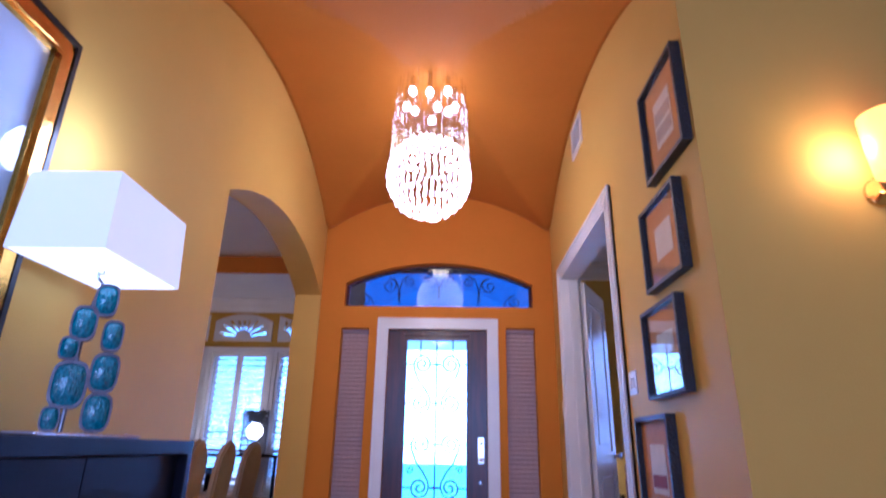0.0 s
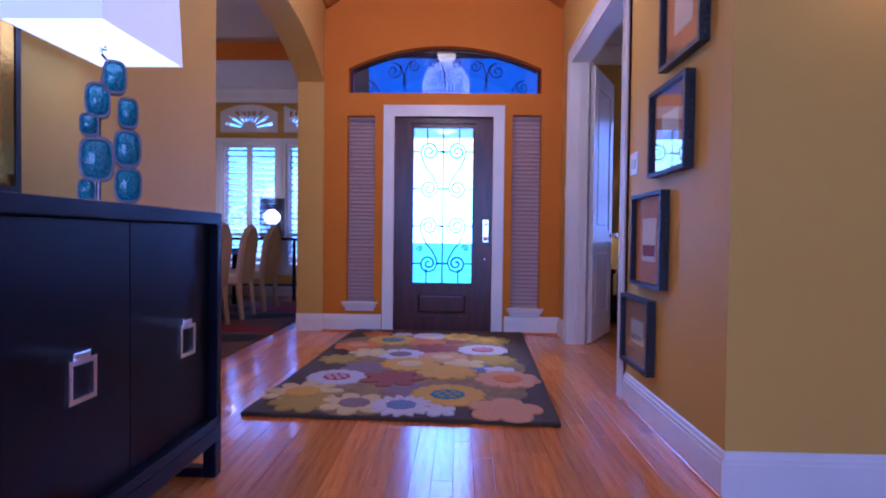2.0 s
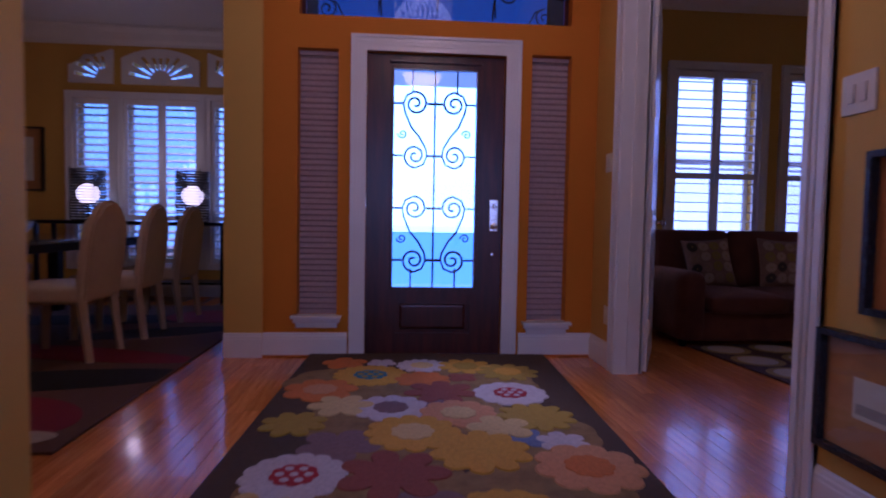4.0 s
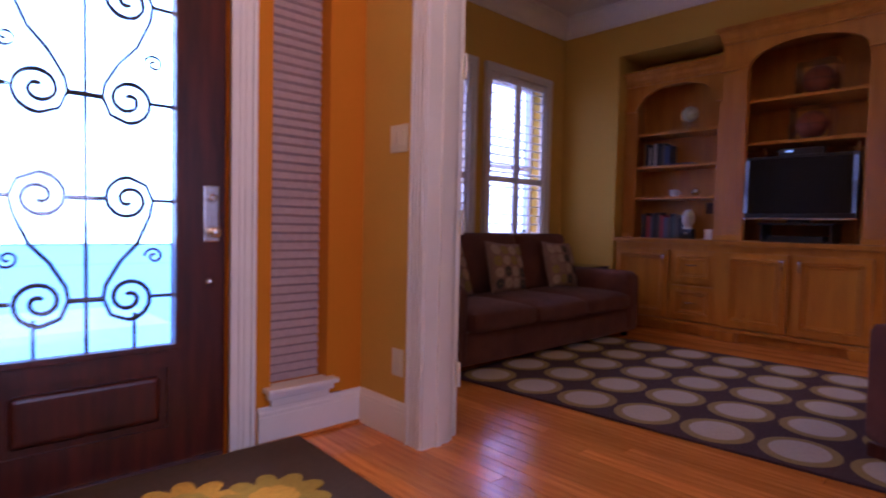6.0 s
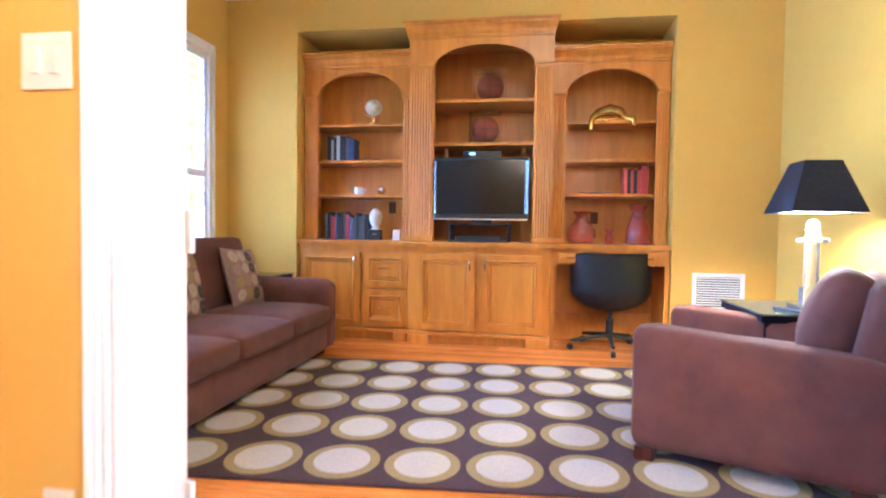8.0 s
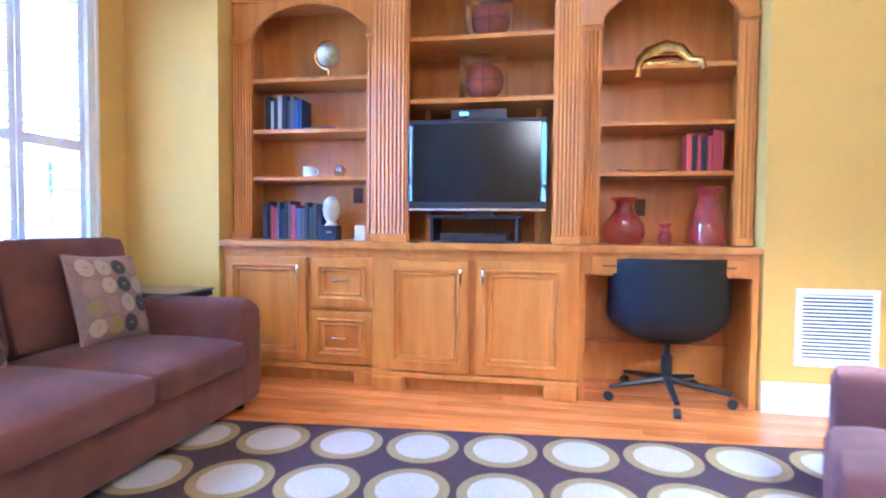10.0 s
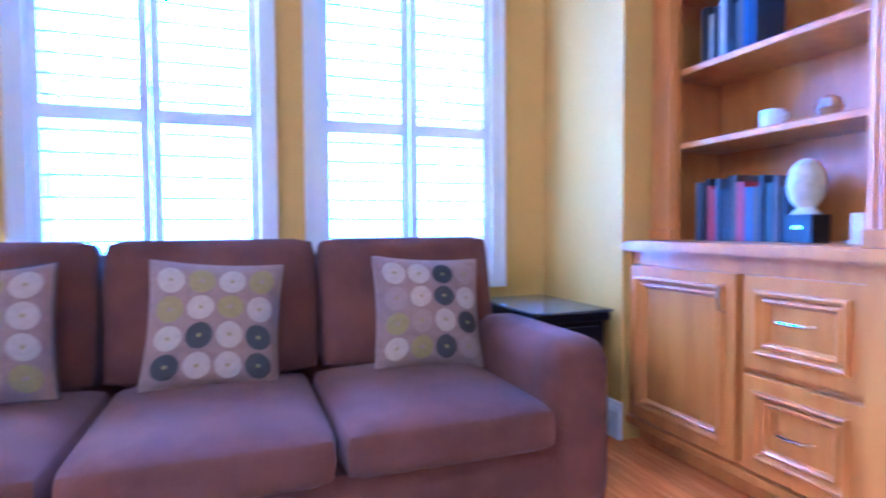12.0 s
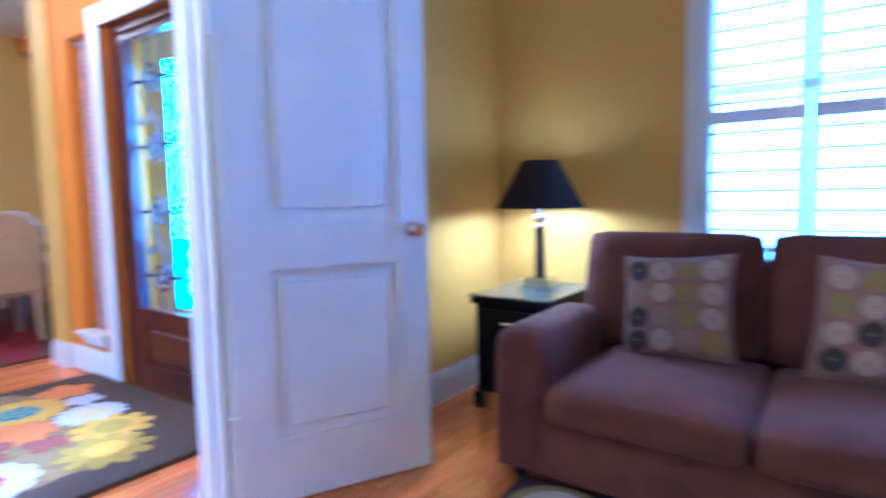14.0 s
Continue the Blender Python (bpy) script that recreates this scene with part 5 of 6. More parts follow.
# ---- office rug ----
M_RUGB = mat("plum_brown_rug_wool", (0.070, 0.036, 0.045), (0.052, 0.027, 0.034), 0.95, scale=60, bump=0.5, bscale=260)
M_RUGC = mat("cream_rug_wool", (0.52, 0.46, 0.40), (0.44, 0.39, 0.34), 0.95, scale=60, bump=0.5, bscale=260)
M_RUGO = mat("olive_rug_wool", (0.33, 0.24, 0.09), (0.27, 0.20, 0.075), 0.95, scale=60, bump=0.5, bscale=260)
orug = thing("circle_rug", pose(1.945, 5.93, 0, 0, 0, 4.5), "plum brown rug with rows of cream and olive circles", "rug")
part("rug_body", boxes((-0.21, -2.62, 0.001, 1.86, 0.53, 0.014), bevel=0.005), M_RUGB, orug)
bm = bmesh.new()
flower(bm, 0, 0, 0.175, 1, 0.0, 0.0138, 0.0155, 0, 40)
ring = part("circle", bm, M_RUGO, orug)
bm = bmesh.new()
flower(bm, 0, 0, 0.132, 1, 0.0, 0.0138, 0.0168, 0, 36)
disc = part("disc", bm, M_RUGC, ring)
first = True
for i in range(5):
    for j in range(-1, 8):
        if first:
            o, d_, first = ring, disc, False
        else:
            o, d_ = new("circle", ring.data), new("disc", disc.data)
            o.parent, d_.parent = orug, o
        o.matrix_basis = pose(i * 0.412, -j * 0.348, 0) @ Matrix.Diagonal((1.03, 0.93, 1, 1))

# ---- seating ----
M_SUEDE = mat("brown_microsuede", (0.135, 0.043, 0.027), (0.088, 0.028, 0.019), 0.9, scale=5, bump=0.3, bscale=240, sheen=0.05)


def cushion(bm, x0, y0, z0, x1, y1, z1, r=0.05, puff=0.03, n=8):
    """A soft block: a subdivided box with rounded edges and a crowned face."""
    tmp = bmesh.new()
    box(tmp, -1, -1, -1, 1, 1, 1)
    bmesh.ops.subdivide_edges(tmp, edges=tmp.edges[:], cuts=n, use_grid_fill=True)
    c, e = Vector(((x0 + x1) / 2, (y0 + y1) / 2, (z0 + z1) / 2)), Vector(((x1 - x0) / 2, (y1 - y0) / 2, (z1 - z0) / 2))
    idx = {}
    for v in tmp.verts:
        p = Vector((v.co.x * e.x, v.co.y * e.y, v.co.z * e.z))
        q = Vector([max(-e[k] + r, min(e[k] - r, p[k])) for k in range(3)])
        d = p - q
        if d.length > 1e-6:
            p = q + d.normalized() * r
        thin = min(range(3), key=lambda k: e[k])
        u = [v.co[k] for k in range(3) if k != thin]
        p[thin] += math.copysign(puff * (1 - u[0] ** 2) * (1 - u[1] ** 2), v.co[thin]) if abs(v.co[thin]) > 0.99 else 0
        idx[v] = bm.verts.new(c + p)
    for f in tmp.faces:
        bm.faces.new([idx[v] for v in f.verts])
    tmp.free()
    return bm


sofa = thing("sofa", pose(2.835, 6.40, 0), "brown microsuede three seat sofa with loose cushions", "sofa")
SX, AW = 1.24, 0.225
part("base", cushion(bmesh.new(), -SX + 0.02, -0.02, 0.05, SX - 0.02, 0.98, 0.29, 0.03, 0.0, 6), M_SUEDE, sofa, smooth=True)
part("back_frame", cushion(bmesh.new(), -SX + AW * 0.5, 0.80, 0.3, SX - AW * 0.5, 1.02, 0.80, 0.06, 0.0, 6), M_SUEDE, sofa, smooth=True)
for s in (-1, 1):
    x0, x1 = sorted((s * SX, s * (SX - AW)))
    bm = bmesh.new()
    cushion(bm, x0, -0.035, 0.05, x1, 0.66, 0.605, 0.075, 0.0, 10)
    for v in bm.verts:
        if v.co.z > 0.5 and v.co.y < 0.1:
            v.co.z -= 0.9 * (0.1 - v.co.y) ** 2
    part("armrest", bm, M_SUEDE, sofa, smooth=True)
w3 = 2 * (SX - AW) / 3
for k in range(3):
    x0 = -SX + AW + k * w3
    part("seat_cushion", cushion(bmesh.new(), x0 + 0.004, -0.07 - 0.008 * (k == 1), 0.27, x0 + w3 - 0.004, 0.72, 0.42, 0.05, 0.03), M_SUEDE, sofa, smooth=True)
    b0, b1 = -SX + 0.09 + k * (2 * SX - 0.18) / 3, -SX + 0.09 + (k + 1) * (2 * SX - 0.18) / 3
    bm = cushion(bmesh.new(), b0 + 0.006, -0.09, 0.0, b1 - 0.006, 0.09, 0.53, 0.045, 0.035)
    bmesh.ops.transform(bm, matrix=pose(0, 0.74, 0.40, -12), verts=bm.verts)
    part("back_cushion", bm, M_SUEDE, sofa, smooth=True)
for x in (-SX + 0.08, SX - 0.08):
    for y in (0.08, 0.9):
        part("foot", lathe(bmesh.new(), [(0, 0), (0.028, 0), (0.036, 0.055), (0, 0.055)], 12, pose(x, y, 0)), M_EBONY, sofa)

M_PIL = mat("taupe_pillow_cloth", (0.27, 0.165, 0.135), (0.22, 0.135, 0.11), 0.9, scale=40, bump=0.3, bscale=300)
DOTM = {k[0]: mat("pillow_dot_" + k, c, None, 0.9, scale=50, bump=0.3, bscale=300) for k, c in (("cream", (0.43, 0.325, 0.245)), ("olive", (0.29, 0.215, 0.075)), ("black", (0.055, 0.05, 0.055)), ("pink", (0.31, 0.20, 0.165)))}


def pillow_face(u, v, side, lift=0.0):
    """A place on a plump square pillow with drawn-in sides; u and v run from -1 to 1."""
    t = 0.008 + 0.062 * (max(0.0, 1 - u * u) * max(0.0, 1 - v * v)) ** 0.42
    sag = 0.010 * math.sin(3.1 * u + 1.3) * math.cos(2.3 * v)
    return (PW * u * (1 - 0.065 * (1 - v * v)), side * (t + lift) + 0.4 * sag * (1 - u * u), PW + PW * v * (1 - 0.065 * (1 - u * u)) + sag * (1 - v * v))


PW = 0.22
for k, (x, tilt, dx, rows) in enumerate(((2.165, -17, -4, ("bcoc", "pcoc", "bpoc", "bcpo")), (2.825, -16, 4, ("coco", "ococ", "cbcb", "bccb")), (3.615, -17, 3, ("ccbp", "pcbc", "opcb", "cobp")))):
    pl = thing("throw_pillow", pose(x, 6.90, 0.424, tilt, dx, 0), "taupe throw pillow with rows of coloured dots", "pillow", "throw pillows on the sofa")
    bm = bmesh.new()
    N = 16
    for side in (-1, 1):
        g = [[bm.verts.new(pillow_face(2 * i / N - 1, 2 * j / N - 1, side)) for j in range(N + 1)] for i in range(N + 1)]
        for i in range(N):
            for j in range(N):
                bm.faces.new((g[i][j], g[i + 1][j], g[i + 1][j + 1], g[i][j + 1]))
    bmesh.ops.bridge_loops(bm, edges=[e for e in bm.edges if e.is_boundary])
    part("cover", bm, M_PIL, pl, smooth=True)
    loop = [pillow_face(*p, 0) for p in [(-1 + q / 6, -1) for q in range(12)] + [(1, -1 + q / 6) for q in range(12)] + [(1 - q / 6, 1) for q in range(12)] + [(-1, 1 - q / 6) for q in range(13)]]
    part("piping", tube(bmesh.new(), loop, 0.006, 6), DOTM["b" if k == 0 else "p"], pl)
    for j, row in enumerate(rows):
        for i, col in enumerate(row):
            cu, cv = (i - 1.5) * 0.46, (1.5 - j) * 0.46
            for nm, ro, ri, lift, colour in (("dot", 0.205, 0.0, 0.0022, col), ("dot_eye", 0.032, 0.0, 0.0036, "o" if col != "o" else "p")):
                bm = bmesh.new()
                mid = bm.verts.new(pillow_face(cu, cv, -1, lift))
                rings = [[bm.verts.new(pillow_face(cu + r_ * math.cos(q * math.pi / 10), cv + r_ * math.sin(q * math.pi / 10), -1, li)) for q in range(20)] for r_, li in ((ro * 0.5, lift), (ro, lift), (ro * 1.01, -0.002))]
                for q in range(20):
                    w = (q + 1) % 20
                    bm.faces.new((mid, rings[0][q], rings[0][w]))
                    for lo_, hi_ in zip(rings, rings[1:]):
                        bm.faces.new((lo_[q], hi_[q], hi_[w], lo_[w]))
                ob = part(nm, bm, DOTM[colour], pl if nm == "dot" else ob, smooth=True)

ac = thing("armchair", pose(2.23, 4.36, 0, 0, 0, -24), "brown microsuede armchair with a loose back cushion", "armchair")
# local: front edge at y = 0, the body behind it; x from the arm beside the door side
for x0 in (0.0, 0.80):
    bm = bmesh.new()
    cushion(bm, x0, -0.92, 0.07, x0 + 0.2, 0.0, 0.61, 0.05, 0.0, 10)
    for v in bm.verts:
        if v.co.z > 0.4:
            v.co.z += 0.06 * v.co.y
    part("armrest", bm, M_SUEDE, ac, smooth=True)
part("base", cushion(bmesh.new(), 0.19, -0.9, 0.07, 0.81, -0.03, 0.34, 0.03, 0.0, 5), M_SUEDE, ac, smooth=True)
part("seat_cushion", cushion(bmesh.new(), 0.205, -0.72, 0.335, 0.795, 0.01, 0.48, 0.05, 0.03), M_SUEDE, ac, smooth=True)
bm = cushion(bmesh.new(), 0.1, -0.10, 0.0, 0.9, 0.10, 0.52, 0.06, 0.0)
bmesh.ops.transform(bm, matrix=pose(0, -0.86, 0.33, 10), verts=bm.verts)
part("backrest", bm, M_SUEDE, ac, smooth=True)
bm = cushion(bmesh.new(), 0.22, -0.09, 0.0, 0.78, 0.09, 0.42, 0.07, 0.04)
bmesh.ops.transform(bm, matrix=pose(0, -0.68, 0.46, 20), verts=bm.verts)
part("back_cushion", bm, M_SUEDE, ac, smooth=True)
for x in (0.06, 0.94):
    for y in (-0.06, -0.84):
        part("foot", boxes((x - 0.04, y - 0.04, 0, x + 0.04, y + 0.04, 0.075), bevel=0.006), M_MAHOG, ac)

M_LEATH = mat("black_leather", (0.010, 0.010, 0.012), (0.014, 0.014, 0.016), 0.42, scale=20, bump=0.2, bscale=160)
M_LEATH.node_tree.nodes["Principled BSDF"].inputs["Specular IOR Level"].default_value = 0.25
oc = thing("desk_chair", pose(4.66, 4.13, 0, 0, 0, 6), "black shell desk chair on a five caster base", "chair")
bm = bmesh.new()
rows_ = []
for i in range(9):
    a = radians(-100 + 200 * i / 8)
    row = []
    for j in range(15):
        v = j / 14
        z = 0.345 + 0.49 * v
        rad = 0.10 + 0.15 * math.sin(min(1.0, v / 0.36) * math.pi / 2) ** 0.7
        row.append(bm.verts.new((-rad * math.cos(a) * 0.9, 1.38 * rad * math.sin(a), z - 0.10 * max(0, abs(a) - 1.2) * (v > 0.5))))
    rows_.append(row)
for i in range(8):
    for j in range(14):
        bm.faces.new((rows_[i][j], rows_[i][j + 1], rows_[i + 1][j + 1], rows_[i + 1][j]))
so = part("shell", bm, M_LEATH, oc, smooth=True)
md = so.modifiers.new("thickness", "SOLIDIFY")
md.thickness = 0.04
part("seat_pad", cushion(bmesh.new(), -0.16, -0.2, 0.43, 0.24, 0.2, 0.52, 0.04, 0.02), M_LEATH, oc, smooth=True)
part("gas_column", lathe(bmesh.new(), [(0.032, 0.10), (0.032, 0.26), (0.018, 0.26), (0.018, 0.42)], 14), M_BLACK, oc)
for k in range(5):
    a = radians(72 * k + 172)
    c, s_ = math.cos(a), math.sin(a)
    lg = part("leg", tube(bmesh.new(), [(0.02 * c, 0.02 * s_, 0.125), (0.345 * c, 0.345 * s_, 0.082)], [0.026, 0.016], 8, flat=0.8), M_BLACK, oc)
    part("caster", lathe(bmesh.new(), [(0, -0.018), (0.026, -0.018), (0.029, 0), (0.026, 0.018), (0, 0.018)], 14, pose(0.35 * c, 0.35 * s_, 0.029, 90, 0, 72 * k + 172)), M_BLACK, lg)
for s in (-1, 1):
    part("armrest", tube(bmesh.new(), [(0.02, s * 0.23, 0.42), (0.0, s * 0.27, 0.50), (0.02, s * 0.275, 0.64), (0.12, s * 0.27, 0.665), (0.2, s * 0.26, 0.66)], 0.016, 8), M_BLACK, oc)

# ---- side tables and lamps ----
M_DGLASS = mat("tinted_table_glass", (0.35, 0.42, 0.40), (0.3, 0.38, 0.36), 0.03, trans=0.8)


def side_table(m, w, d, h, label):
    t = thing("side_table", m, label, "table", "black side tables")
    part("body", boxes((-w / 2 + 0.02, -d / 2 + 0.02, 0.09, w / 2 - 0.02, d / 2 - 0.02, h - 0.05), bevel=0.004), M_EBONY, t)
    part("table_frame", boxes((-w / 2, -d / 2, h - 0.05, w / 2, d / 2, h - 0.012), bevel=0.004), M_EBONY, t)
    part("glass_top", boxes((-w / 2 - 0.01, -d / 2 - 0.01, h - 0.011, w / 2 + 0.01, d / 2 + 0.01, h), bevel=0.003), M_DGLASS, t, "glass table top")
    for x in (-1, 1):
        for y in (-1, 1):
            part("leg", boxes((x * (w / 2 - 0.03) - 0.025, y * (d / 2 - 0.03) - 0.025, 0, x * (w / 2 - 0.03) + 0.025, y * (d / 2 - 0.03) + 0.025, 0.089), bevel=0.003), M_EBONY, t)
    dr_ = part("drawer", boxes((-w / 2 + 0.05, -d / 2 + 0.008, h - 0.2, w / 2 - 0.05, -d / 2 + 0.022, h - 0.075), bevel=0.003), M_EBONY, t)
    part("drawer_pull", boxes((-0.04, -d / 2 - 0.004, h - 0.145, 0.04, -d / 2 + 0.009, h - 0.13), bevel=0.002), M_CHROME, dr_)
    return t


side_table(pose(1.355, 7.26, 0), 0.44, 0.58, 0.605, "black side table with a glass top beside the sofa")
side_table(pose(4.29, 7.25, 0), 0.38, 0.60, 0.60, "black side table in the corner beside the sofa")
side_table(pose(3.06, 3.36, 0), 0.62, 0.55, 0.61, "black glass topped side table behind the armchair")
M_NAVY = mat("dark_fabric_shade", (0.014, 0.014, 0.022), (0.020, 0.020, 0.030), 0.85, scale=60, bump=0.2, bscale=300)
M_LINER = mat("pale_shade_lining", (0.8, 0.78, 0.72), (0.8, 0.78, 0.72), 0.8, emit=(1.0, 0.93, 0.80), power=1.6)
l1 = thing("table_lamp", pose(1.375, 7.30, 0.605), "black column table lamp with a dark cone shade", "lamp")
part("foot", boxes((-0.09, -0.07, 0.0, 0.09, 0.07, 0.03), (-0.075, -0.058, 0.03, 0.075, 0.058, 0.062), bevel=0.004), M_CHROME, l1)
part("column", boxes((-0.022, -0.022, 0.062, 0.022, 0.022, 0.33), bevel=0.004), M_BLACK, l1)
part("socket", lathe(bmesh.new(), [(0.04, 0.33), (0.042, 0.345), (0.03, 0.35), (0.03, 0.375), (0.042, 0.38), (0.04, 0.395), (0.012, 0.40), (0.012, 0.44)], 18), M_CHROME, l1)
part("shade", lathe(bmesh.new(), [(0.23, 0.435), (0.23, 0.441), (0.095, 0.685), (0.092, 0.685), (0.225, 0.441), (0.23, 0.435)], 36, ends=False), M_NAVY, l1, smooth=True)
part("shade_lining", lathe(bmesh.new(), [(0.222, 0.441), (0.091, 0.68), (0.090, 0.68), (0.220, 0.441)], 36, ends=False), M_LINER, l1)
lamp("office_lamp_light", "POINT", pose(1.375, 7.30, 0.605 + 0.50), 3.0, (1.0, 0.90, 0.70), 0.04)
l2 = thing("table_lamp", pose(3.0, 3.30, 0.61), "clear crystal table lamp with a square dark shade", "lamp")
M_CRYS = mat("lamp_crystal", (0.93, 0.95, 0.97), (0.9, 0.92, 0.95), 0.03, trans=0.85)
part("foot", boxes((-0.085, -0.085, 0.0, 0.085, 0.085, 0.025), bevel=0.004), M_CRYS, l2)
part("column", boxes((-0.045, -0.045, 0.025, 0.045, 0.045, 0.12), (-0.03, -0.03, 0.12, 0.03, 0.03, 0.36), (-0.06, -0.06, 0.36, 0.06, 0.06, 0.385), (-0.03, -0.03, 0.385, 0.03, 0.03, 0.43), bevel=0.008), M_CRYS, l2)
bm = bmesh.new()
bmesh.ops.create_uvsphere(bm, u_segments=16, v_segments=10, radius=0.035, matrix=pose(0, 0, 0.45))
part("finial_ball", bm, M_CRYS, l2, smooth=True)
part("shade", lathe(bmesh.new(), [(0.255, 0.52), (0.255, 0.526), (0.128, 0.795), (0.124, 0.795), (0.250, 0.526), (0.255, 0.52)], 4, pose(0, 0, 0, 0, 0, 45), ends=False), M_NAVY, l2)
part("shade_lining", lathe(bmesh.new(), [(0.247, 0.526), (0.122, 0.79), (0.120, 0.79), (0.243, 0.526)], 4, pose(0, 0, 0, 0, 0, 45), ends=False), M_LINER, l2)
lamp("crystal_lamp_light", "POINT", pose(3.0, 3.30, 0.61 + 0.60), 12, (1.0, 0.84, 0.58), 0.05)
rm = thing("remote_control", pose(2.86, 3.46, 0.61, 0, 0, 30), "black remote control on the glass table", "remote")
part("case", boxes((-0.08, -0.022, 0, 0.08, 0.022, 0.014), bevel=0.005), M_BLACK, rm)

# ---- dining room ----
M_SLIP = mat("beige_slipcover_cloth", (0.58, 0.45, 0.31), (0.51, 0.39, 0.27), 0.85, scale=6, bump=0.2, bscale=220)
cm = thing("dining_chair", pose(-2.66, 6.12, 0, 0, 0, 0), "beige upholstered dining chair with a rounded back", "chair", "beige chairs round the table")
bm = bmesh.new()
out = [(-0.235, 0.40), (0.235, 0.40), (0.25, 0.80), (0.225, 0.92), (0.16, 0.98), (0.11, 1.04), (0.0, 1.065), (-0.11, 1.04), (-0.16, 0.98), (-0.225, 0.92), (-0.25, 0.80)]
slab(bm, "x", -0.035, 0.035, out)
bmesh.ops.bevel(bm, geom=[e for e in bm.edges if len(e.link_faces) == 2 and e.calc_face_angle(0) > 0.9], offset=0.022, segments=3, affect="EDGES")
bmesh.ops.transform(bm, matrix=pose(0.03, 0, 0) @ Matrix.Shear("XY", 4, (0, 0)), verts=bm.verts)
for v in bm.verts:
    v.co.x += (v.co.z - 0.40) * 0.12
part("backrest", bm, M_SLIP, cm, smooth=True)
part("seat", cushion(bmesh.new(), -0.46, -0.24, 0.39, 0.04, 0.24, 0.51, 0.035, 0.015), M_SLIP, cm, smooth=True)
for x, dx in ((0.03, 0.05), (-0.42, -0.01)):
    for y in (-0.2, 0.2):
        part("leg", tube(bmesh.new(), [(x, y, 0.42), (x + dx, y, 0.0)], [0.036, 0.026], 4), M_SLIP, cm)
copy_thing(cm, pose(-2.65, 6.85, 0, 0, 0, 3))
copy_thing(cm, pose(-2.63, 7.58, 0, 0, 0, -3))
for k in range(3):
    copy_thing(cm, pose(-4.55, 6.12 + 0.73 * k, 0, 0, 0, 180 + 2 * k))
dt = thing("dining_table", pose(-3.6, 6.85, 0), "long dark glass topped dining table", "table")
part("tabletop", boxes((-0.55, -1.35, 0.755, 0.55, 1.35, 0.775), bevel=0.006), M_DGLASS, dt, "dark glass tabletop")
part("apron", boxes((-0.5, -1.3, 0.69, 0.5, 1.3, 0.754), bevel=0.004), M_EBONY, dt)
for x in (-0.42, 0.42):
    for y in (-1.2, 1.2):
        part("leg", boxes((x - 0.05, y - 0.05, 0, x + 0.05, y + 0.05, 0.689), bevel=0.005), M_EBONY, dt)
bowl = thing("glass_bowl", pose(-3.5, 6.6, 0.775), "clear glass bowl on the dining table", "bowl")
part("vessel", lathe(bmesh.new(), [(0, 0), (0.06, 0), (0.065, 0.01), (0.14, 0.09), (0.16, 0.14), (0.15, 0.14), (0.13, 0.09), (0.05, 0.02), (0, 0.018)], 28), M_CRYS, bowl, smooth=True)
drug = thing("dining_rug", pose(-3.6, 6.4, 0), "dining rug with sweeping red black and beige shapes", "rug")
M_DR = [mat("rug_%s_pile" % k, c, None, 0.95, scale=50, bump=0.4, bscale=260) for k, c in (("brown", (0.13, 0.06, 0.035)), ("black", (0.012, 0.011, 0.012)), ("red", (0.22, 0.015, 0.025)), ("beige", (0.46, 0.36, 0.24)))]
part("rug_body", boxes((-1.75, -1.9, 0.001, 1.62, 2.0, 0.014), bevel=0.004), M_DR[0], drug)
for x, y, a, b, rot, c in ((0.9, -0.9, 0.9, 0.22, 10, 1), (1.1, -1.5, 0.45, 0.3, -20, 2), (0.7, -0.2, 1.0, 0.18, -14, 2), (1.0, 0.5, 0.6, 0.2, 20, 1), (1.25, -1.78, 0.3, 0.1, 8, 3), (0.2, 1.1, 1.1, 0.25, 5, 1), (-0.6, -0.6, 0.7, 0.3, 30, 3), (1.2, 1.3, 0.4, 0.35, 0, 2)):
    bm = bmesh.new()
    pts = [(math.cos(2 * math.pi * k / 40), math.sin(2 * math.pi * k / 40)) for k in range(40)]
    lo = [bm.verts.new((max(-1.74, min(1.61, x + a * u * math.cos(radians(rot)) - b * v * math.sin(radians(rot)))), max(-1.89, min(1.99, y + a * u * math.sin(radians(rot)) + b * v * math.cos(radians(rot)))), 0.0155 + 0.0004 * c)) for u, v in pts]
    bm.faces.new(lo)
    ex = bmesh.ops.extrude_face_region(bm, geom=bm.faces[:])
    bmesh.ops.translate(bm, vec=(0, 0, -0.002), verts=[g for g in ex["geom"] if isinstance(g, bmesh.types.BMVert)])
    part("shape", bm, M_DR[c], drug)
bf = thing("console_table", pose(-3.6, 8.86, 0), "slim black console table under the windows", "table")
part("tabletop", boxes((-1.05, -0.2, 0.87, 1.05, 0.2, 0.91), bevel=0.004), M_EBONY, bf)
for x in (-1.0, 1.0):
    for y in (-0.16, 0.16):
        part("leg", boxes((x - 0.02, y - 0.02, 0, x + 0.02, y + 0.02, 0.869)), M_EBONY, bf)
part("shelf", boxes((-1.0, -0.17, 0.20, 1.0, 0.17, 0.225)), M_EBONY, bf)
M_GLOBE = mat("glowing_opal_globe", (0.95, 0.95, 0.9), emit=(1.0, 0.90, 0.70), power=5.0)
ol = thing("striped_lamp", pose(-4.13, 8.86, 0.91), "drum lamp of black slats around a glowing globe", "lamp", "striped lamps on the console")
part("base", lathe(bmesh.new(), [(0, 0), (0.17, 0), (0.17, 0.015), (0, 0.015)], 28), M_BLACK, ol)
bm = bmesh.new()
bmesh.ops.create_uvsphere(bm, u_segments=20, v_segments=12, radius=0.115, matrix=pose(0, 0, 0.30))
